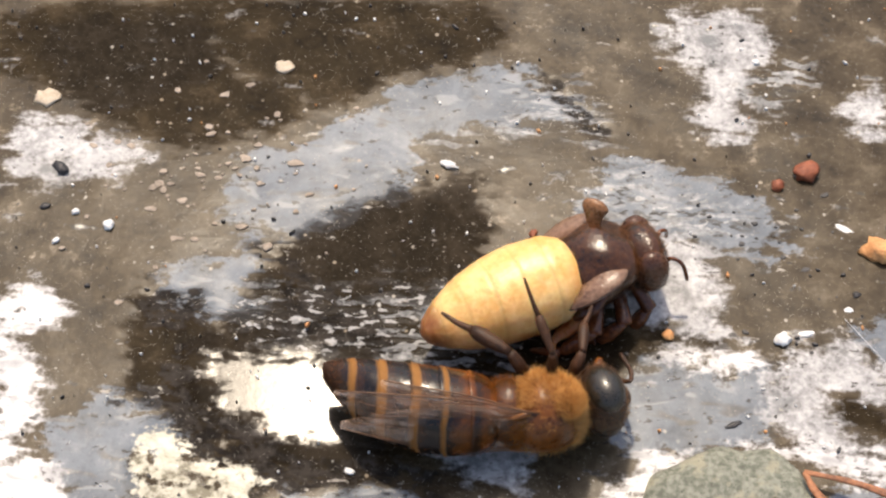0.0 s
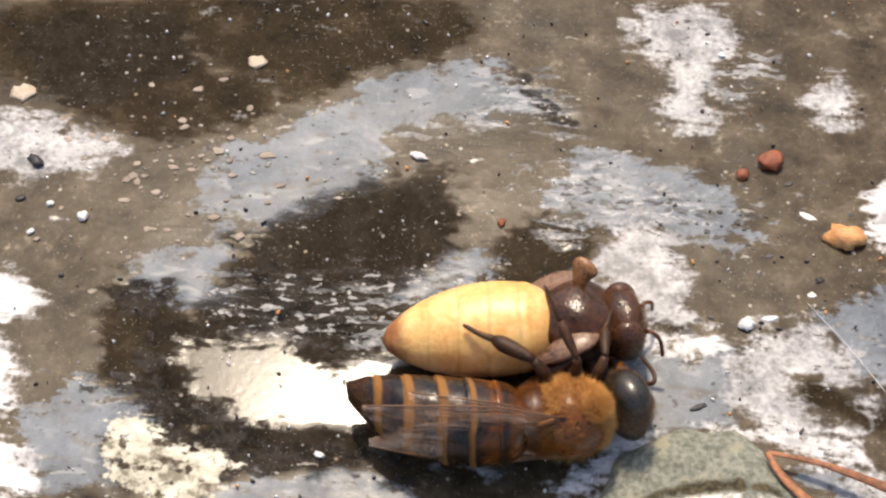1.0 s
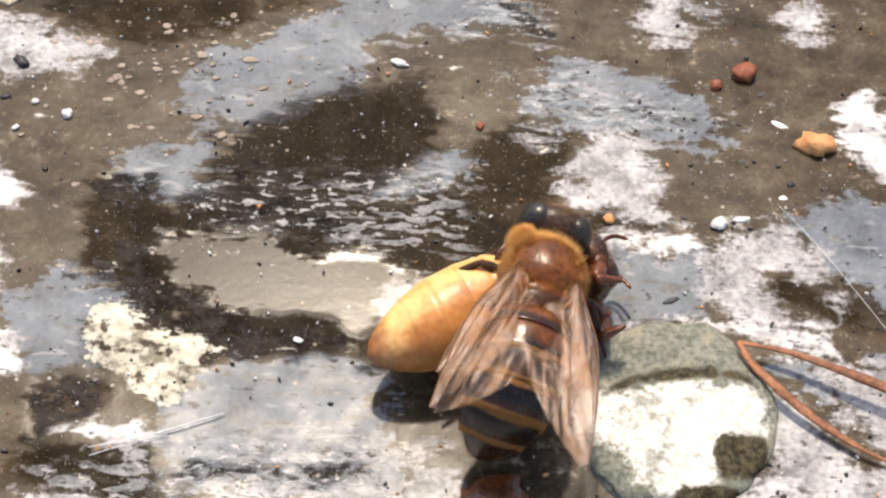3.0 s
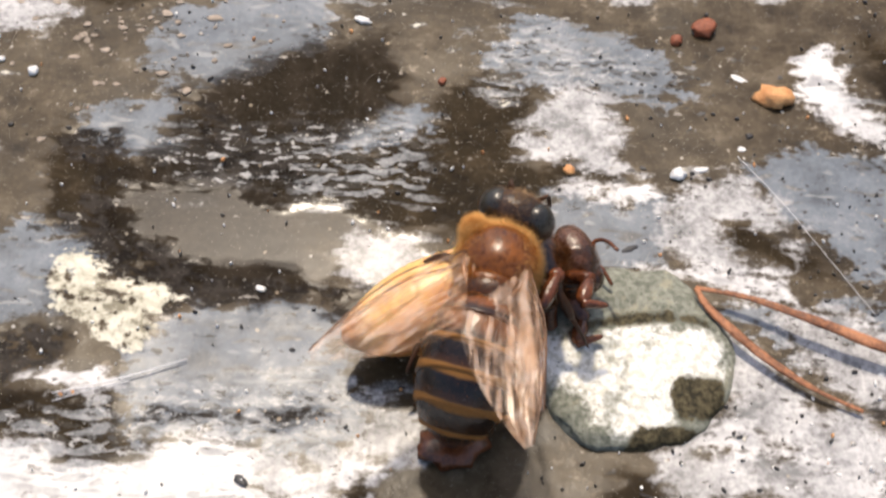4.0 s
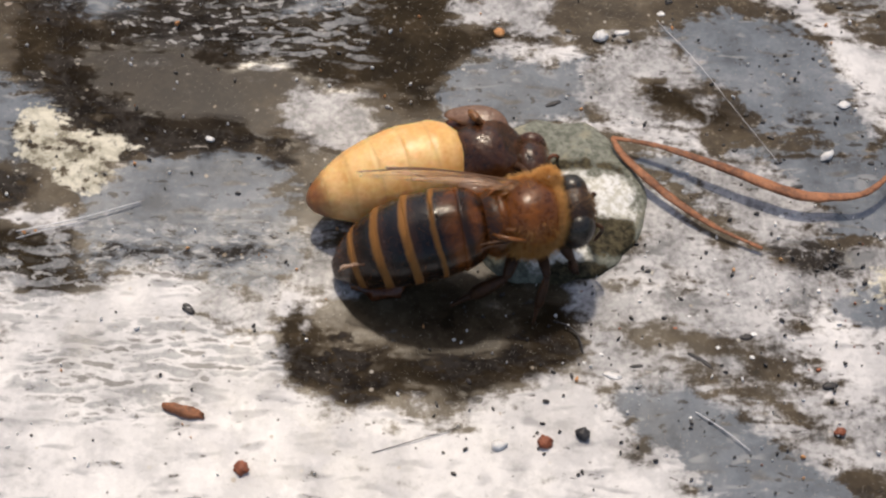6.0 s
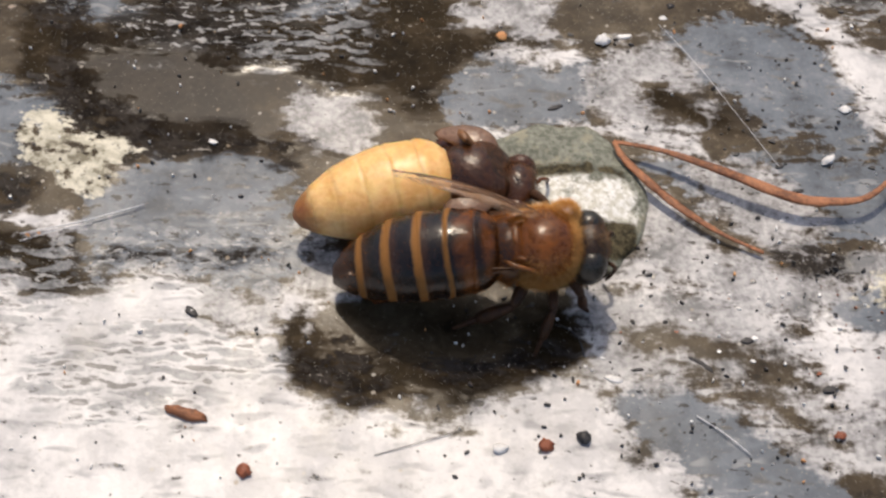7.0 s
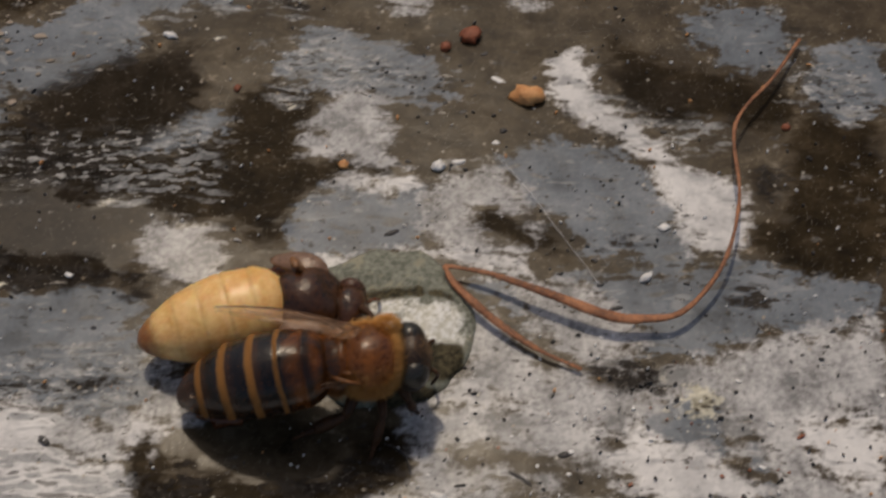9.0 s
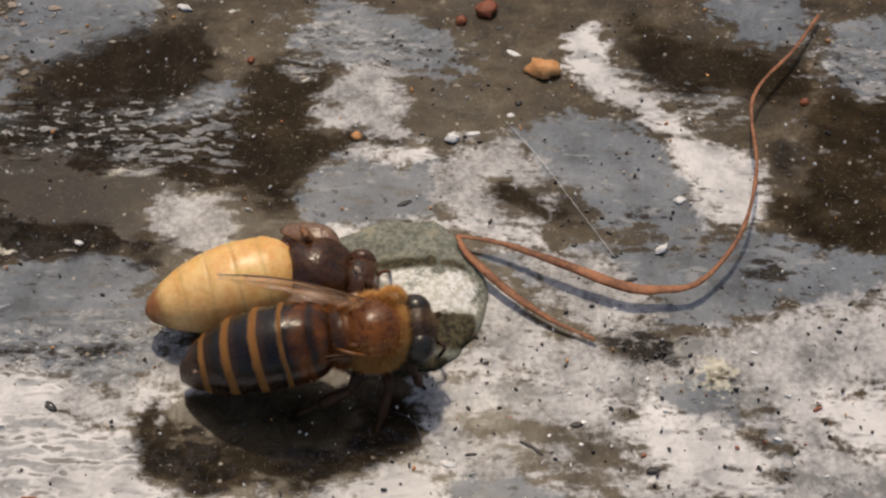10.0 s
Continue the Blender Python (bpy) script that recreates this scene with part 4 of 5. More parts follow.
def worker_bee():
    bee = tagged(new("worker_bee"), "brown honey bee with black and tan banded abdomen", "bee")
    abdomen = []
    for k in range(6):
        a, b = CUTS[k], CUTS[k + 1]
        rings, us = [], (0.0, 0.12, 0.24, 0.4, 0.5, 0.65, 0.8, 0.93, 1.0, 1.07, 1.08) if k < 5 else (0.0, 0.12, 0.24, 0.36, 0.5, 0.65, 0.8, 0.9, 0.96, 1.0)
        for i, u in enumerate(us):
            x = a + (b - a) * u
            r = lerp(x, GIRTH) * (0.965 + 0.05 * min(u, 1)) * (0.94 if i == len(us) - 1 and k < 5 else 1)
            rings.append([(x, r * 1.0 * math.cos(t), sag(x) + r * 0.92 * math.sin(t)) for t in (2 * math.pi * j / 32 for j in range(32))])
        s = Shape()
        s.rings(rings)
        abdomen.append(s.object("abdomen_segment", M_ABDOMEN, bee, "black plate with a tan felted band" if k > 1 else "amber-brown front plate"))

    for plate, a, b in zip(abdomen, CUTS, CUTS[1:]):

        def on_plate(rng):
            x, t = rng.uniform(max(b, -6.9), min(a, -0.3)), rng.uniform(-0.6, math.pi + 0.6)
            r = lerp(x, GIRTH)
            return Vector((x, r * math.cos(t), sag(x) + r * 0.92 * math.sin(t))), Vector((-0.3, math.cos(t), math.sin(t))).normalized()

        fur("abdomen_fur", 150, on_plate, 0.16, 0.005, M_FUR, plate, 4, (-0.8, 0, 0), 0.3)
    Shape().ball((1.85, 0, 0.1), (1.65, 1.68, 1.62), 28, 18, 0.06, 3).object("thorax", M_THORAX, bee, "amber-brown thorax under golden hair")
    Shape().ball((0.35, 0, 0.0), (1.05, 1.5, 1.35), 22, 14, 0.06, 12).object("propodeum", M_WAIST, bee, "dark amber waist plate")
    fur("waist_fur", 1500, on_ball((0.35, 0, 0.0), (1.05, 1.5, 1.35), -0.8), 0.32, 0.008, M_FUR, bee, 14, (-0.5, 0, 0), 0.4)
    Shape().ball((0.6, 0, 0.85), (0.5, 1.05, 0.5), 20, 12, 0.05, 8).object("scutellum", M_THORAX, bee, "raised amber plate behind the thorax")
    fur("thorax_fur", 12000, on_ball((1.85, 0, 0.1), (1.63, 1.66, 1.6), -1.0, 0.5), 0.26, 0.007, M_FUR, bee, 1, (-0.35, 0, 0), 0.5)
    fur("scutellum_fur", 700, on_ball((0.6, 0, 0.85), (0.5, 1.05, 0.5), -0.2), 0.3, 0.008, M_FUR, bee, 11, (-0.6, 0, 0), 0.4)
    fur("collar_fur", 2600, on_ball((1.85, 0, 0.1), (1.63, 1.66, 1.6), -1, 2, lambda d: d.x > 0.62), 0.42, 0.009, M_FUR_PALE, bee, 2, (0.2, 0, 0), 0.5)
    fur("side_fur", 5000, on_ball((1.85, 0, 0.1), (1.63, 1.66, 1.6), -0.9, 0.45, lambda d: abs(d.y) > 0.45), 0.42, 0.009, M_FUR_PALE, bee, 6, (-0.3, 0, 0), 0.5)
    fur("shoulder_fur", 2200, on_ball((2.75, 1.25, 0.55), (0.6, 0.5, 0.7), -0.6), 0.3, 0.01, M_FUR_PALE, bee, 13, (0.2, 0.3, 0.2), 0.4)
    head = Shape().ball((4.6, 0, -0.1), (0.95, 1.55, 1.35), 24, 14, 0.04, 5).ball((4.95, 0, -1.0), (0.5, 0.75, 0.6), 14, 8).object("head", M_HEAD, bee, "black-brown head")
    for side in (-1, 1):
        for y, rear in ((0.75, -0.3), (1.15, 0.0)):
            Shape().tube(spline([(rear, y * 0.7 * side, 0.95), (0.6, y * side, 1.08), (1.4, (y + 0.2) * side, 1.25 - 0.25 * y)], 4), [0.05, 0.08, 0.1, 0.11, 0.11, 0.11, 0.1, 0.08, 0.05], 7).object("wing_root_ridge", M_RIDGE, bee, "orange-brown ridge at the wing root")
        Shape().ball((4.62, 0.85 * side, 0.05), (0.8, 0.78, 1.12), 18, 12).object("eye", M_EYE, head, "glossy black compound eye")
        antenna(head, side, (5.35, 0.25 * side, -0.6), (0.1, 0.2 * side, -1.3), M_LEG)
        Shape().tube(spline([(4.9, 0.45 * side, -1.4), (5.1, 0.4 * side, -1.7), (5.2, 0.1 * side, -1.9)], 4), [0.2, 0.2, 0.19, 0.18, 0.17, 0.16, 0.14, 0.1, 0.05], 8).object("mandible", M_BROWN, head)
        leg(bee, side, ((3.0, 0.7, -1.2), (3.5, 1.7, -1.6), (3.7, 1.8, -3.0), (4.1, 2.0, -3.8)), (0.24, 0.2, 0.12))
        leg(bee, side, ((2.2, 0.8, -1.4), (2.2, 2.5, -1.0), (1.7, 3.4, -2.3), (1.2, 4.4, -3.5)), (0.22, 0.19, 0.1))
        leg(bee, side, ((1.2, 0.8, -1.3), (0.5, 2.1, -1.5), (-1.0, 2.3, -2.6), (-2.2, 2.5, -3.4)), (0.26, 0.28, 0.15))
    fur("face_fur", 1600, on_ball((4.6, 0, -0.1), (0.96, 0.8, 1.35)), 0.25, 0.012, M_PALE_FACE, head, 3, (0.1, 0, 0.1), 0.5)
    fur("head_fur", 2600, on_ball((4.6, 0, -0.1), (0.95, 1.55, 1.35)), 0.24, 0.009, M_DARK_HAIR, head, 9, (-0.2, 0, 0), 0.5)
    wings = {}
    for side, tag in ((1, "left"), (-1, "right")):
        wings[tag] = wing(bee, "forewing", side, 8.6, 2.7, (1.7, 1.25 * side, 1.05), "clear brownish veined wing")
        wings[tag + " hind"] = wing(bee, "hindwing", side, 6.2, 1.9, (1.1, 1.25 * side, 0.9), "clear brownish veined wing")
    bee.scale = (0.96,) * 3
    return bee, head, wings, abdomen


BEE, HEAD, WINGS, ABDOMEN = worker_bee()

# ---- the pale young bee that it drags ----
PUPA_GIRTH = [(-7.3, 0.15), (-7.1, 0.55), (-6.4, 1.1), (-5.3, 1.66), (-4.0, 2.02), (-2.5, 2.16), (-1.0, 2.05), (-0.3, 1.7), (0.15, 1.2)]


def young_bee():
    ob = tagged(new("young_bee"), "young bee with swollen cream abdomen and dark wet thorax", "bee")
    cuts = [0.15, -1.35, -2.7, -4.0, -5.3, -6.5, -7.3]
    for k in range(6):
        a, b = cuts[k], cuts[k + 1]
        rings, us = [], (-0.03, 0.0, 0.06, 0.15, 0.3, 0.5, 0.7, 0.85, 0.94, 1.0, 1.03) if k < 5 else (-0.03, 0.0, 0.1, 0.25, 0.4, 0.55, 0.7, 0.82, 0.92, 1.0)
        for u in us:
            x = a + (b - a) * u
            crease = 1 - 0.022 * (math.exp(-((u / 0.05) ** 2)) * (k > 0) + math.exp(-(((u - 1) / 0.05) ** 2)) * (k < 5))
            r = lerp(x, PUPA_GIRTH) * crease
            rings.append([(x, r * (1 + 0.02 * noise.noise((x, math.cos(t), math.sin(t)))) * math.cos(t), r * 0.95 * math.sin(t) - 0.012 * x * x) for t in (2 * math.pi * j / 32 for j in range(32))])
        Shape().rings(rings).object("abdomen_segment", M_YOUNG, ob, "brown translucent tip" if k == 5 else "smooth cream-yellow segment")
    front = Shape().ball((1.15, 0, 0.1), (1.85, 1.95, 1.8), 28, 18, 0.14, 1).ball((0.1, 0, 0.5), (0.7, 1.2, 0.8), 18, 10, 0.1, 4).object("thorax", M_WETBROWN, ob, "dark wet brown thorax")
    Shape().ball((3.2, 0, -0.2), (1.1, 1.7, 1.55), 24, 14, 0.12, 7).ball((3.7, 0, -1.0), (0.55, 0.8, 0.7), 14, 8).object("head", M_WETBROWN, front)
    for side in (-1, 1):
        Shape().ball((3.25, 1.12 * side, -0.05), (0.8, 0.62, 1.2), 18, 12).object("eye", M_DULL_EYE, front, "dark brown wet eye")
        antenna(front, side, (3.9, 0.35 * side, -0.4), (0.5, 0.5 * side, -1.1), M_RED)
        # crumpled wing pads
        Shape().tube(spline([(1.9, 1.3 * side, 0.95), (1.4, 1.6 * side, 1.0), (0.7, 1.8 * side, 0.85), (0.0, 1.95 * side, 0.55), (-0.9, 2.05 * side, 0.1)], 4), [0.25, 0.34, 0.42, 0.5, 0.57, 0.62, 0.66, 0.68, 0.68, 0.66, 0.63, 0.6, 0.55, 0.48, 0.4, 0.3, 0.14], 10, 0.32).object("wing_pad", M_PAD, front, "crumpled grey-brown wing pad")
        Shape().tube(spline([(1.0, 1.5 * side, 0.3), (0.4, 1.85 * side, 0.0), (-0.2, 2.0 * side, -0.35), (-0.7, 2.0 * side, -0.7)], 4), [0.22, 0.32, 0.4, 0.46, 0.5, 0.52, 0.52, 0.5, 0.46, 0.4, 0.33, 0.25, 0.12], 10, 0.35).object("hind_wing_pad", M_RED, front, "crumpled red-brown hind wing pad")
        for x0, knee, shin, foot in ((2.6, (3.0, 1.5, -2.0), (2.2, 1.6, -3.0), (3.3, 1.2, -3.3)), (1.8, (1.6, 2.2, -1.7), (0.4, 2.0, -2.8), (-0.4, 1.3, -3.0)), (0.9, (0.2, 2.3, -1.7), (-1.4, 2.2, -2.6), (-2.6, 1.5, -2.8))):
            p = [Vector((x0, 0.8 * side, -1.1)), Vector((knee[0], knee[1] * side, knee[2])), Vector((shin[0], shin[1] * side, shin[2])), Vector((foot[0], foot[1] * side, foot[2]))]
            s = Shape().tube(spline(p[:2] + [p[1] + (p[1] - p[0]) * 0.02], 4), [0.3, 0.32, 0.34, 0.36, 0.36, 0.34, 0.3, 0.28, 0.2], 8)
            s.tube(spline([p[1], (p[1] + p[2]) / 2, p[2]], 4), [0.22, 0.26, 0.3, 0.34, 0.36, 0.36, 0.34, 0.3, 0.2], 8)
            s.tube(spline([p[2], (p[2] + p[3]) / 2, p[3]], 4), [0.24, 0.24, 0.22, 0.2, 0.19, 0.18, 0.16, 0.14, 0.08], 8).object("leg", M_RED, front)
    paddle = spline([(1.3, 1.0, 1.0), (1.5, 1.3, 1.5), (1.7, 1.5, 1.9), (1.95, 1.65, 2.2)], 4)
    stub = Shape().tube([p - Vector((1.3, 1.0, 1.0)) for p in paddle], [0.26, 0.27, 0.3, 0.34, 0.38, 0.43, 0.49, 0.55, 0.6, 0.62, 0.58, 0.48, 0.25], 10, 0.35).object("wing_stub", M_STUB, front, "brown paddle-shaped wing stub")
    shank = spline([(0, 0, 0), (0.9, 0, 0.1), (1.8, 0.05, 0.05), (2.6, 0.0, 0.0), (3.0, 0.25, 0.1), (3.2, 0.8, 0.1)], 4)
    hind = Shape().tube(shank, [lerp(k, [(0, 0.28), (6, 0.4), (10, 0.36), (13, 0.2), (17, 0.13), (20, 0.06)]) for k in range(len(shank))], 9, 0.6).object("hind_leg", M_AMBER, front, "orange hind leg")
    fur("thorax_fur", 1200, on_ball((1.15, 0, 0.1), (1.85, 1.95, 1.8), -0.6), 0.2, 0.008, M_DARK_HAIR, front, 21, (-0.3, 0, 0), 0.5)
    fur("head_fur", 1200, on_ball((3.2, 0, -0.2), (1.1, 1.7, 1.55), -0.6), 0.2, 0.008, M_DARK_HAIR, front, 22, (0, 0, 0), 0.5)
    ob.scale = (0.94,) * 3
    return ob, front, stub, hind


PUPA, PUPA_FRONT, STUB, HIND_LEG = young_bee()


# ---- pebble beside the bees ----
def pebble(x, y, rx, ry, high, turn):
    s, rings, rows, sides = Shape(), [], 40, 96
    for i in range(rows + 1):
        u = i / rows * 0.985
        w, h = math.cos(u * math.pi / 2) ** 0.55, 1 - (1 - math.sin(u * math.pi / 2)) ** 2.4
        ring = []
        for k in range(sides):
            a = 2 * math.pi * k / sides
            ca, sa = math.cos(a), math.sin(a)
            d = 1 + 0.09 * noise.noise((ca * 1.5, sa * 1.5, 4.0)) + 0.06 * noise.noise((ca * 4, sa * 4, 1.0)) + 0.02 * noise.noise((ca * 8, sa * 8, i * 0.2))
            px, py = rx * w * d * ca, ry * w * d * sa
            cut = max(0.0, 0.62 * px / rx - 0.55 * py / ry - 0.34) * 0.85 + max(0.0, py / ry - 0.62) * 0.9
            lift = h * (1 - min(0.75, cut)) * (1 + 0.1 * noise.noise((px * 0.4, py * 0.4, 2.0)))
            ring.append((px, py, -0.15 + high * lift + h * (0.09 * noise.noise((px * 1.1, py * 1.1, 7.0)) + 0.05 * noise.noise((px * 2.6, py * 2.6, 3.0)))))
        rings.append(ring)
    s.rings(rings)
    ob = s.object("pebble", M_PEBBLE)
    co = np.zeros(len(ob.data.vertices) * 3)
    ob.data.vertices.foreach_get("co", co)
    X, Y = co.reshape(-1, 3)[:, 0] / MM / rx, co.reshape(-1, 3)[:, 1] / MM / ry
    X, Y = X * rx, Y * ry
    chalk = inside(X, Y, ((-3.8, 0.1), (-1.2, 0.8), (1.8, 1.1), (3.6, 0.9), (3.5, -0.9), (1.9, -1.5), (1.6, -3.1), (0.2, -3.9), (-1.6, -3.4), (-1.8, -2.2), (-3.5, -1.4)))
    moss = inside(X, Y, ((1.9, -1.4), (3.5, -1.1), (3.7, -2.5), (3.2, -4.2), (1.3, -4.6), (-0.3, -4.5), (0.4, -3.5), (3.1, -3.3), (3.2, -2.9), (1.8, -2.9)))
    # dark bands along the far rim share this mask
    for outline in (((-3.0, 0.3), (-1.7, 1.5), (0.9, 2.0), (3.2, 1.7), (3.8, 0.5), (2.9, 1.1), (0.4, 1.3), (-1.5, 0.7)), ((0.6, 1.8), (1.6, 2.1), (3.0, 1.8), (3.8, 1.2), (2.4, 1.3), (1.1, 1.4))):
        moss = np.maximum(moss, inside(X, Y, outline) - 0.2)
    for key, f in (("chalk", chalk), ("moss", moss)):
        ob.data.attributes.new(key, "FLOAT", "POINT").data.foreach_set("value", f.astype(np.float32))
    ob.matrix_basis = pose(x * MM, y * MM, 0, 0, 0, turn)
    return tagged(ob, "flat grey-green pebble with chalky white top and dark moss", "pebble")


pebble(11.86, -18.06, 4.15, 4.5, 0.8, 0)


# ---- dry forked pine needle ----
def pine_needle():
    ob = tagged(new("pine_needle"), "dry red-brown forked pine needle lying on the stone", "pine needle")
    first = spline([(14.70, -14.93, 0.7), (15.30, -16.12, 0.75), (17.25, -18.07, 0.6), (19.17, -19.44, 0.45), (21.13, -20.37, 0.3)], 8)
    Shape().tube(first, [0.09 + 0.12 * math.sin(math.pi * min(1, k / 26)) + 0.012 * math.sin(k * 1.7) for k in range(len(first))], 8, 0.45).object("needle_blade", M_NEEDLE, ob)
    second = spline([(14.70, -14.93, 0.7), (16.80, -15.49, 0.9), (19.47, -16.67, 1.1), (22.36, -17.85, 1.0), (24.04, -17.98, 0.9), (26.01, -17.56, 1.0), (28.03, -14.99, 1.2), (29.08, -11.27, 1.3), (29.27, -6.75, 1.3), (31.63, -3.28, 0.9), (33.30, -0.44, 0.5)], 8)
    Shape().tube(second, [0.09 + 0.2 * math.exp(-(((k - 24) / 14) ** 2)) + 0.012 * math.sin(k * 1.3) for k in range(len(second))], 8, 0.45).object("needle_blade", M_NEEDLE, ob)
    return ob


pine_needle()


# ---- crumbs, grit and fibres ----
def crumb(name, x, y, size, mat, label, category, seed, long=1.0, turn=0.0, flat=0.7):
    rng, s = random.Random(seed), Shape().ball((0, 0, 0), (size * long, size, size * flat), 12, 8, 0.5, seed * 3.7 + 0.3)
    s.verts = [tuple(c * rng.uniform(0.95, 1.05) for c in v) for v in s.verts]
    ob = s.object(name, mat)
    ob.matrix_basis = pose(x * MM, y * MM, size * flat * 0.62 * MM, 0, 0, turn)
    return tagged(ob, label, category, "crumbs on the stone")


crumb("crumb", 15.99, -0.02, 0.5, M_RUST, "rust-red crumb on the stone", "crumb", 1)
crumb("crumb", 14.67, -0.74, 0.28, M_RUST, "dark rust crumb on the stone", "crumb", 2)
crumb("crumb", 18.96, -4.13, 0.6, M_ORANGE, "pale orange crumb on the stone", "crumb", 3, 1.35, -10)
crumb("crumb", 9.58, -8.51, 0.24, M_ORANGE, "tiny orange crumb on the stone", "crumb", 4)
crumb("crumb", -0.41, -31.49, 0.3, M_RUST, "rust-red crumb on pale stone", "crumb", 5)
crumb("crumb", 11.72, -29.91, 0.3, M_RUST, "rust-red crumb on pale stone", "crumb", 6)
crumb("wood_splinter", -3.02, -28.99, 0.28, M_NEEDLE, "short brown wood splinter on pale stone", "splinter", 7, 3.0, -14)
crumb("grain", 13.25, -29.48, 0.28, M_DARK, "small black grain on pale stone", "grain", 8)
crumb("grain", -17.44, -0.67, 0.26, M_DARK, "black grain on pale stain", "grain", 9, 1.6, -50)
crumb("grain", -3.39, -24.13, 0.2, M_DARK, "dark grain on pale stone", "grain", 10, 1.6, -40, 0.4)
crumb("grain", 23.51, -26.87, 0.16, M_DARK, "dark grain on pale stone", "grain", 11, 1.9, 10, 0.4)
crumb("grain", 20.17, -24.67, 0.15, M_DARK, "dark grain on pale stone", "grain", 12, 1.7, 0, 0.4)
crumb("chip", 0.00, 0.01, 0.2, M_WHITE, "small white chip on the stone", "chip", 13, 2.0, -20)
crumb("chip", 14.33, -8.60, 0.32, M_WHITE, "round white chip on the stone", "chip", 14)
crumb("chip", 24.43, -15.13, 0.2, M_WHITE, "white chip on grey stone", "chip", 15, 1.8, 40)
crumb("chip", 9.85, -30.11, 0.22, M_WHITE, "white chip on pale stone", "chip", 16, 1.3)
crumb("chip", -14.84, -3.68, 0.26, M_WHITE, "rough white chip on brown stone", "chip", 17)
crumb("flake", 14.53, -26.70, 0.17, M_WHITE, "thin white flake on pale stone", "flake", 19, 2.2, -15, 0.3)
crumb("flake", 25.47, -12.19, 0.2, M_WHITE, "thin white flake on grey stone", "flake", 20, 1.4, 10, 0.3)
crumb("flake", 17.43, -2.93, 0.16, M_WHITE, "thin white flake on the stone", "flake", 21, 2.4, -30, 0.35)
crumb("flake", -7.87, 5.42, 0.4, M_BEIGE, "flat beige flake on brown stone", "flake", 22, 1.1, 0, 0.22)
crumb("flake", -18.69, 3.31, 0.48, M_BEIGE, "flat beige flake on brown stone", "flake", 23, 1.2, 5, 0.22)
crumb("dark_splinter", 18.03, -25.71, 0.1, M_DARK, "thin dark splinter on pale stone", "splinter", 24, 4.0, -28, 0.5)
crumb("dark_splinter", 18.44, -25.99, 0.09, M_DARK, "thin dark splinter on pale stone", "splinter", 25, 4.0, -40, 0.5)
crumb("dark_splinter", 15.53, -26.22, 0.08, M_DARK, "thin dark splinter on pale stone", "splinter", 26, 3.5, 8, 0.5)
crumb("dark_splinter", 22.95, -16.86, 0.1, M_DARK, "thin dark splinter on grey stone", "splinter", 27, 3.0, 12, 0.5)
crumb("dark_splinter", 12.11, -12.60, 0.13, M_DARK, "thin dark splinter on grey stone", "splinter", 28, 2.6, 25, 0.4)
crumb("crumb", 23.72, -29.00, 0.2, M_RUST, "small brown crumb on pale stone", "crumb", 29, 1.2)
crumb("crumb", 32.08, -5.97, 0.2, M_RUST, "small rust crumb on brown stone", "crumb", 30, 1.1)
crumb("grain", 17.65, -6.28, 0.15, M_DARK, "dark grey grain on the stone", "grain", 31, 1.2, 30, 0.6)
crumb("chip", 15.41, -8.24, 0.14, M_WHITE, "thin white chip on the stone", "chip", 32, 2.4, 8, 0.4)
crumb("crumb", 3.86, -3.58, 0.17, M_RUST, "tiny brown crumb on the stone", "crumb", 33, 1.3, 60)
crumb("chip", -16.42, -2.98, 0.15, M_WHITE, "tiny white chip on brown stone", "chip", 34, 1.2)
crumb("chip", -17.06, -4.52, 0.13, M_WHITE, "tiny white chip on brown stone", "chip", 35, 1.3, 40)
crumb("chip", -3.42, -15.17, 0.13, M_WHITE, "tiny white chip on dark stone", "chip", 36, 1.7, -20, 0.4)
crumb("chip", 17.26, -7.03, 0.13, M_WHITE, "tiny white chip on grey stone", "chip", 37, 1.5, 10, 0.4)
crumb("chip", 14.10, 6.23, 0.16, M_WHITE, "tiny white chip on pale stain", "chip", 38, 1.1)
crumb("grain", -17.82, -2.73, 0.16, M_DARK, "small black grain on brown stone", "grain", 39, 1.4, 20, 0.5)
crumb("grain", -15.34, -6.77, 0.1, M_DARK, "tiny black grain on brown stone", "grain", 40, 1.2)
# added lump that imitates the bee's tail mirrored in the wet stone
crumb("tail_reflection", 4.77, -22.3, 1.15, M_RED, "flat red-brown lump standing in for the bee tail's reflection", "debris", 18, 1.2, 10, 0.3)

def fibre(name, points, thick, mat, label):
    ob = Shape().tube(spline(points, 8), thick, 5).object(name, mat)
    return tagged(ob, label, "fibre")


fibre("fibre", [(-11.30, -20.51, 0.12), (-8.74, -19.83, 0.2), (-6.08, -18.76, 0.12)], 0.03, M_FIBRE, "pale stiff fibre lying on grey stone")
fibre("fibre", [(-11.24, -20.88, 0.12), (-9.87, -20.37, 0.18), (-8.25, -19.84, 0.12)], 0.018, M_FIBRE, "pale stiff fibre lying on grey stone")
fibre("fibre", [(17.03, -7.50, 0.12), (18.71, -9.90, 0.2), (20.29, -12.56, 0.22), (22.21, -15.68, 0.12)], 0.011, M_FIBRE, "long fine pale fibre on the stone")
fibre("fibre", [(17.89, -28.31, 0.1), (18.98, -29.10, 0.14), (19.98, -29.98, 0.1)], 0.025, M_FIBRE, "fine pale fibre on grey stone")
fibre("fibre", [(12.07, -24.21, 0.1), (12.47, -24.41, 0.25), (12.91, -24.67, 0.2), (13.17, -25.17, 0.22), (13.30, -25.70, 0.1)], 0.04, M_DARK, "curled black hair on pale stone")
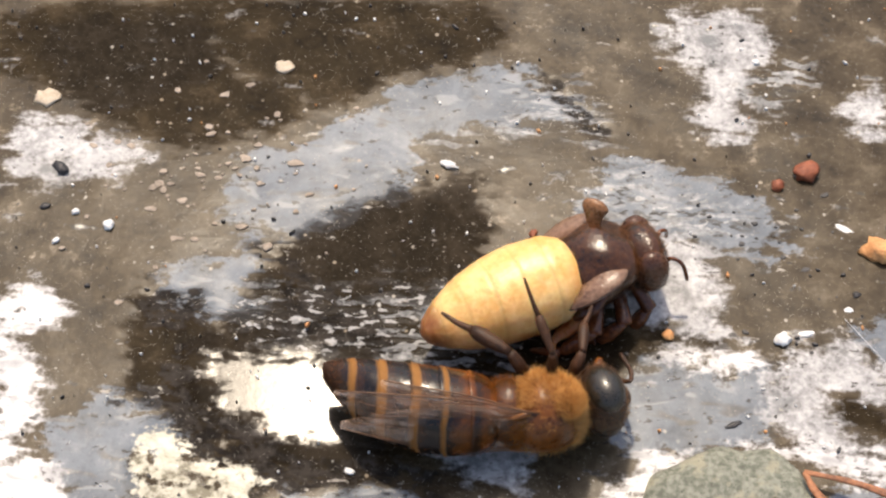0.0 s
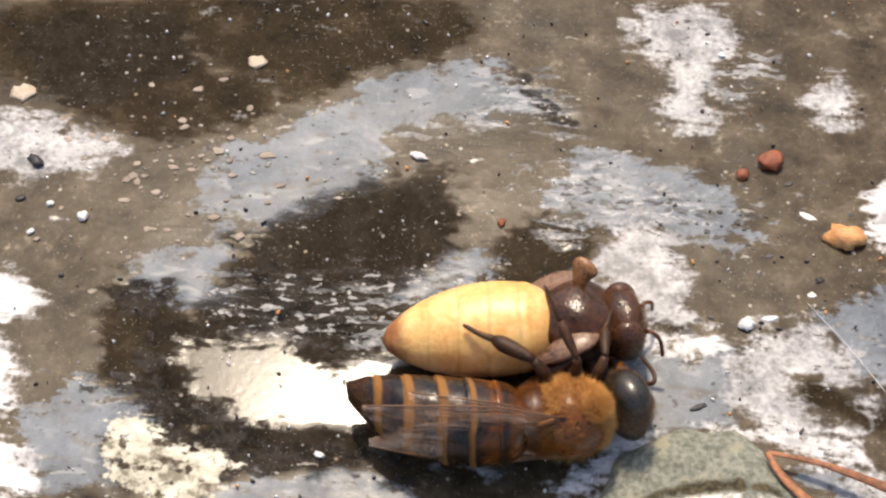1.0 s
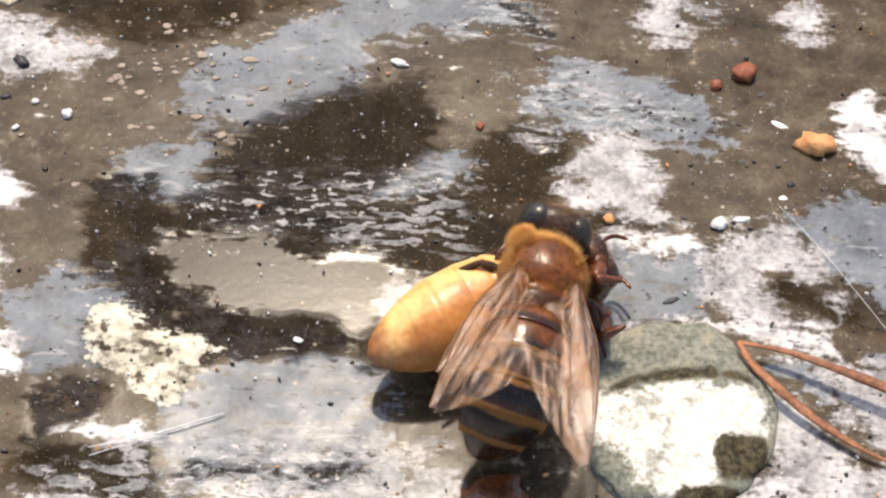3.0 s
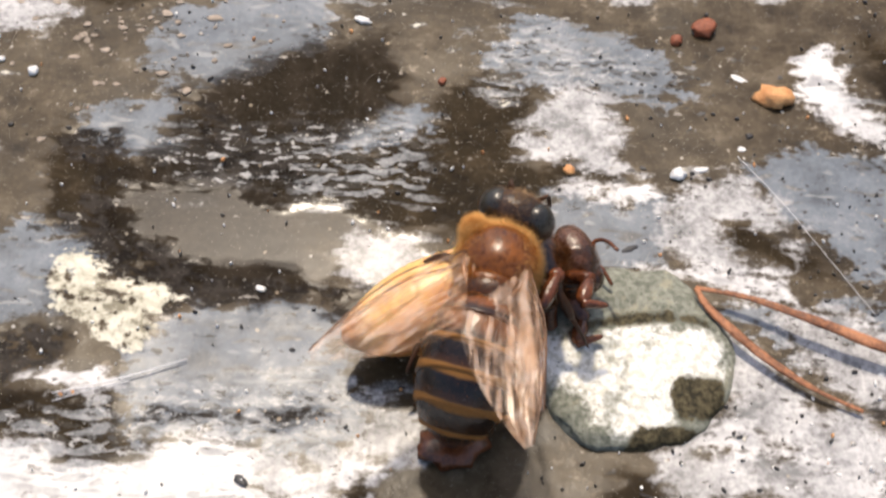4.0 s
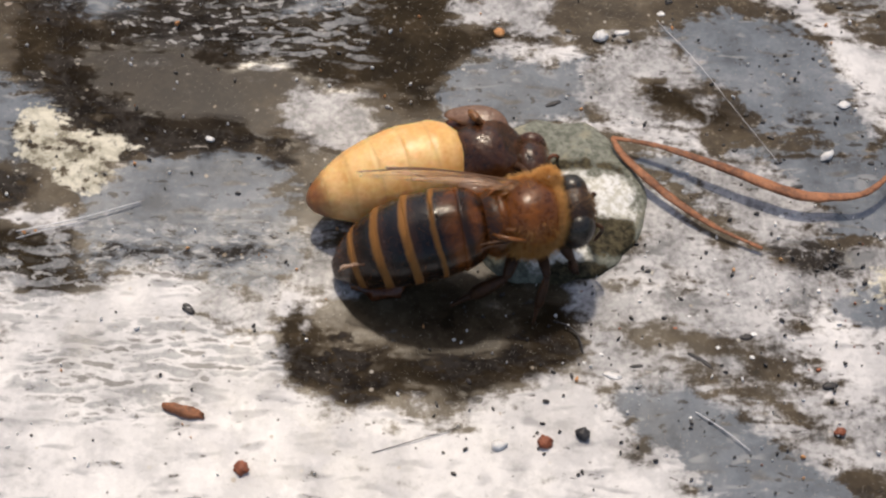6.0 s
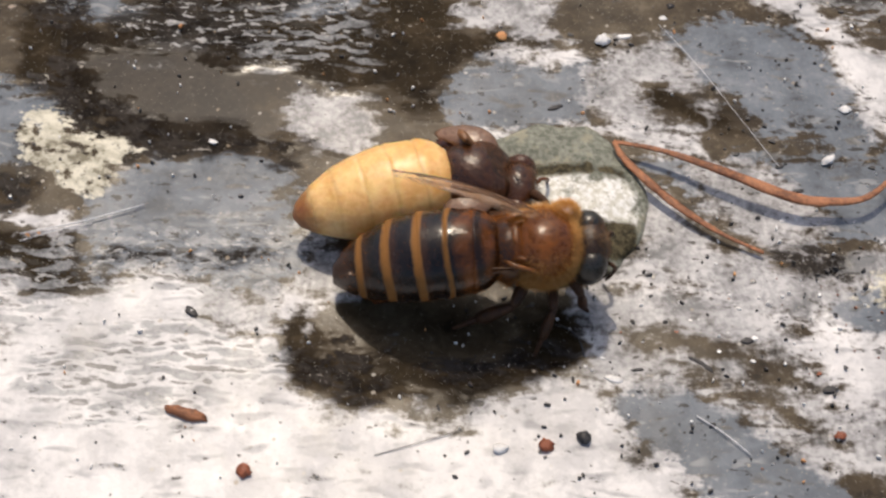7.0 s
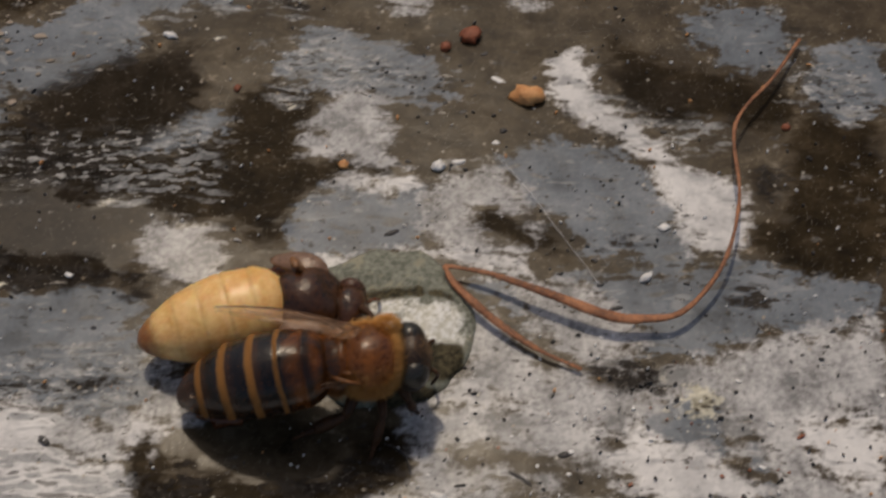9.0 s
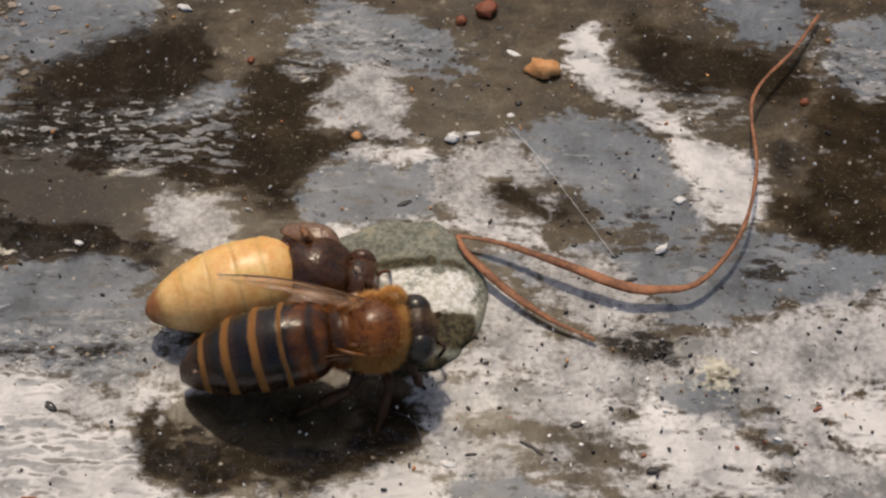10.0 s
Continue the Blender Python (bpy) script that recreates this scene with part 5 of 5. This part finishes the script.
fibre("fibre", [(4.77, -30.61, 0.1), (6.53, -29.98, 0.14), (8.30, -29.31, 0.1)], 0.018, M_DARK, "fine dark fibre on pale stone")


def grit(name, count, size, mat, label, seed, low=-32.0, high=10.0, left=-22.0, right=38.0):
    """Loose specks scattered over the stone, joined."""
    rng, s = random.Random(seed), Shape()
    for _ in range(count):
        x, y, r = rng.uniform(left, right), rng.uniform(low, high), size * rng.uniform(0.4, 1.0) ** 1.5 * 1.6
        a, k = rng.uniform(0, 6.28), rng.uniform(1.0, 2.2)
        c, d = math.cos(a), math.sin(a)
        ring = [(math.cos(t) * r * k * rng.uniform(0.7, 1.2), math.sin(t) * r * rng.uniform(0.7, 1.2)) for t in (6.283 * j / 6 for j in range(6))]
        ring = [(x + u * c - v * d, y + u * d + v * c) for u, v in ring]
        s.rings([[(u, v, 0.0) for u, v in ring], [(u, v, 0.09 + r * 0.35) for u, v in ring], [(x + (u - x) * 0.6, y + (v - y) * 0.6, 0.1 + r * 0.7) for u, v in ring]])
    return tagged(s.object(name, mat, None, "", False), label, "grit", kind="stuff")


grit("dark_grit", 320, 0.05, M_DARK, "fine black specks scattered over the stone", 31)
grit("coarse_dark_grit", 170, 0.055, M_DARK, "black grains strewn over pale stone", 34, -32.0, -18.0, 8.0, 34.0)
grit("white_grit", 380, 0.04, M_WHITE, "fine white specks scattered over the stone", 32)
grit("tan_grit", 80, 0.05, M_ORANGE, "fine tan specks scattered over the stone", 33)


def flakes(name, count, mat, label, seed, x0, y0, wide, deep, size):
    """Flat angular chips of crust, thick at a middle and thinning out round it."""
    rng, s = random.Random(seed), Shape()
    for _ in range(count):
        x, y, r = x0 + rng.gauss(0, wide), y0 + rng.gauss(0, deep), size * rng.uniform(0.35, 1.0) ** 1.6
        a, k = rng.uniform(-0.5, 0.5), rng.uniform(1.0, 1.9)
        ring = [(math.cos(t) * r * k * rng.uniform(0.6, 1.2), math.sin(t) * r * rng.uniform(0.6, 1.2)) for t in (6.283 * j / 7 for j in range(7))]
        ring = [(x + u * math.cos(a) - v * math.sin(a), y + u * math.sin(a) + v * math.cos(a)) for u, v in ring]
        top = 0.05 + r * 0.06
        s.rings([[(u, v, -0.05) for u, v in ring], [(u, v, top) for u, v in ring], [(x + (u - x) * 0.75, y + (v - y) * 0.75, top + 0.015) for u, v in ring]])
    return tagged(s.object(name, mat, None, "", False), label, "crust", kind="stuff")


flakes("crust_flakes", 90, M_CRUST, "flat pinkish beige crust flakes on brown stone", 51, -10.8, -0.9, 3.6, 2.4, 0.19)
flakes("white_flakes", 50, M_WHITE, "thin white crust flakes on pale stone", 55, 20.0, -24.5, 6.0, 3.5, 0.11)
flakes("rust_flakes", 34, M_RUST, "tiny rust-brown crumbs strewn on grey stone", 56, 24.0, -24.5, 5.0, 3.5, 0.08)
flakes("dark_flakes", 26, M_DARK, "thin black crust flakes on grey stone", 58, 15.0, -3.8, 2.2, 1.3, 0.13)
flakes("dark_flakes", 50, M_DARK, "thin black crust flakes on grey stone", 59, 24.0, -14.0, 6.0, 4.0, 0.12)

# ---- what moves ----
BEE_WAY = [
    (0, 2.58, -13.48, 2.30, 5, 0, 82),
    (0.5, 3.56, -13.82, 2.30, 7, 0, 82),
    (1, 4.97, -14.59, 2.30, 8, 0, 80),
    (1.5, 6.64, -15.97, 2.40, 9, 0, 74),
    (2, 7.12, -17.00, 2.60, 18, 0, 68),
    (2.2, 7.10, -17.83, 2.70, 21, 0, 64),
    (2.75, 6.21, -16.48, 4.00, 56, 2, 32),
    (3.3, 5.78, -16.54, 5.00, 94, -2, 4),
    (3.5, 5.13, -16.20, 5.00, 91, -2, 0),
    (4, 5.91, -18.88, 5.00, 76, 4, 4),
    (4.2, 6.15, -18.77, 4.80, 64, 6, 12),
    (4.5, 8.80, -22.31, 3.80, 27, 20, 26),
    (5, 9.1, -21.16, 3.70, 32, 14, 24),
    (5.5, 8.92, -21.80, 3.60, 20, 10, 18),
    (5.7, 8.97, -21.57, 3.60, 16, 5, 16),
    (6.8, 9.62, -22.60, 3.60, 6, 0, 14),
    (7, 9.63, -22.77, 3.60, 5, 0, 14),
    (7.5, 9.81, -22.91, 3.60, 4, 0, 14),
    (8, 9.82, -22.79, 3.60, 6, 0, 14),
    (8.5, 9.85, -22.33, 3.60, 6, 0, 14),
    (9, 9.70, -22.11, 3.60, 8, 0, 14),
    (9.5, 9.34, -22.33, 3.60, 8, 0, 14),
    (10, 9.51, -22.49, 3.60, 9, 0, 14),
]
PUPA_WAY = [
    (0, 5.49, -6.82, 2.30, 24, 0, -10),
    (0.5, 5.90, -8.04, 2.30, 17, 0, -10),
    (1, 5.87, -10.21, 2.30, 3, 0, -10),
    (1.3, 5.95, -10.9, 2.30, -2, 0, 20),
    (1.5, 5.92, -11.29, 2.30, -4, 0, 50),
    (1.6, 5.8, -11.6, 2.30, -4, -4, 80),
    (1.75, 5.6, -12.1, 2.40, -3, -10, 130),
    (2, 5.36, -12.71, 2.40, 0, -18, 195),
    (2.2, 5.92, -13.25, 2.40, 4, -14, 215),
    (2.75, 5.60, -13.31, 2.30, 16, 0, 235),
    (3.3, 5.98, -14.38, 2.30, 32, 0, 260),
    (3.5, 6.39, -14.08, 2.30, 30, 0, 260),
    (4, 6.64, -16.15, 2.30, 18, 0, 270),
    (4.2, 7.32, -14.44, 2.30, 18, 0, 310),
    (4.5, 6.79, -17.53, 2.60, 20, 6, 370),
    (5, 6.89, -17.19, 2.30, 22, 0, 10),
    (5.5, 7.25, -17.69, 2.30, 20, 0, 8),
    (5.7, 8.03, -17.21, 2.30, 20, 0, 8),
    (6.8, 7.33, -18.30, 2.30, 17, 0, 8),
    (7, 7.33, -18.28, 2.30, 17, 0, 8),
    (7.5, 7.37, -18.31, 2.30, 17, 0, 8),
    (8, 7.30, -18.22, 2.30, 17, 0, 8),
    (8.5, 7.20, -18.13, 2.30, 17, 0, 8),
    (9, 7.27, -17.99, 2.30, 17, 0, 8),
    (9.5, 7.06, -18.07, 2.30, 17, 0, 8),
    (10, 7.24, -18.18, 2.30, 17, 0, 8),
]
# seconds, turn and nod of the young bee's front body against its abdomen
PUPA_BEND = [(0.0, -6, 0), (0.5, -4, 0), (1.0, 4, 0), (1.5, 8, 0), (2.2, 8, 8), (3.3, 0, -6), (4.0, 0, -6), (4.2, -10, 0), (4.5, -20, 10), (5.5, -22, 10), (10.0, -22, 10)]
# seconds, nod, turn and stretch of the worker bee's head
HEAD_WAY = [(0.0, 16, 0, -0.3), (1.5, 16, 0, -0.3), (2.2, 8, 0, -0.3), (3.3, 0, 0, -0.3), (3.5, 0, 0, -0.3), (4.0, -14, -8, -0.3), (4.5, 10, 0, -0.3), (5.0, 20, 0, -0.5), (5.5, 14, 0, -0.85), (6.8, 12, 0, -0.9), (10.0, 12, 0, -0.9)]
# seconds, degrees by which the worker bee's abdomen curls under, and each plate's share of it
TAIL_WAY = [(0.0, 0), (2.2, 0), (2.75, 25), (3.3, 47), (3.6, 50), (4.0, 44), (4.5, 26), (5.0, 26), (5.6, 17), (6.8, 0), (10.0, 0)]
TAIL_SHARE = (0.0, 0.06, 0.14, 0.23, 0.28, 0.29)
# seconds, then for the left and the right wing: spread from the body, lift, twist
WING_WAY = [
    (0.0, 10, -5, 0, -14, -2, 0),
    (2.2, 10, -2, 0, -6, 0, 0),
    (3.3, 17, 5, 0, 17, 5, 0),
    (3.5, 19, 5, 0, 18, 5, 0),
    (4.0, 32, 10, 0, 14, 8, 0),
    (4.2, 30, 14, 0, 12, 8, 0),
    (4.5, 8, 30, 45, 60, -14, 0),
    (4.7, 9, 20, 30, 10, -8, -35),
    (5.0, 14, 28, 20, 8, -10, -40),
    (5.5, 4, 26, 55, 0, -12, -58),
    (6.8, -2, 42, 50, -4, -14, -62),
    (10.0, -2, 42, 50, -4, -14, -62),
]


def motions():
    walk(BEE, [(t, pose(x * MM, y * MM, z * MM, roll, -pitch, yaw)) for t, x, y, z, yaw, pitch, roll in BEE_WAY])
    walk(PUPA, [(t, pose(x * MM, y * MM, z * MM, roll, -pitch, yaw)) for t, x, y, z, yaw, pitch, roll in PUPA_WAY])
    walk(PUPA_FRONT, [(t, pose(0, 0, 0, 0, nod, turn)) for t, turn, nod in PUPA_BEND])
    curls = [Matrix.Identity(4) for _ in TAIL_WAY]
    for plate, x, share in zip(ABDOMEN, CUTS, TAIL_SHARE):
        hinge = Matrix.Translation((x * MM, 0, (sag(x) + 0.8 * lerp(x, GIRTH)) * MM))
        curls = [curl @ hinge @ pose(0, 0, 0, 0, -bend * share, 0) @ hinge.inverted() for curl, (t, bend) in zip(curls, TAIL_WAY)]
        walk(plate, [(t, curl) for curl, (t, bend) in zip(curls, TAIL_WAY)])
    neck = Matrix.Translation((3.5 * MM, 0, -0.1 * MM))
    walk(HEAD, [(t, Matrix.Translation((reach * MM, 0, 0)) @ neck @ pose(0, 0, 0, 0, nod, turn) @ neck.inverted()) for t, nod, turn, reach in HEAD_WAY])
    walk(STUB, [(t, pose(1.3 * MM, 1.0 * MM, 1.0 * MM, 0, swing, 0)) for t, swing in ((0.0, -10), (1.0, 0), (1.4, 0), (2.2, -50), (3.3, -95), (10.0, -100))])
    for_leg = []
    for t, x, y, z in ((0.0, -0.9, -0.2, -0.4), (1.5, -0.9, -0.2, -0.4), (1.7, -0.7, -0.5, -0.5), (1.9, -0.2, -0.7, -0.7), (2.2, -0.05, -0.7, -0.7), (2.75, -0.6, -0.5, -0.6), (3.3, -0.9, -0.2, -0.4), (10.0, -0.9, -0.2, -0.4)):
        for_leg.append((t, Matrix.Translation((1.0 * MM, -1.1 * MM, -1.2 * MM)) @ Vector((x, y, z)).to_track_quat("X", "Z").to_matrix().to_4x4()))
    walk(HIND_LEG, for_leg)
    for tag, side, k in (("left", 1, 1), ("right", -1, 4)):
        for hind in ("", " hind"):
            part_ob = WINGS[tag + hind]
            root = part_ob.location.copy()
            rows = []
            for row in WING_WAY:
                spread, lift, twist = row[k : k + 3]
                spread, lift = (spread + 6, lift - 3) if hind else (spread, lift)
                rows.append((row[0], Matrix.Translation(root) @ pose(0, 0, 0, twist * side, -lift, 180 - side * spread)))
            walk(part_ob, rows)


motions()
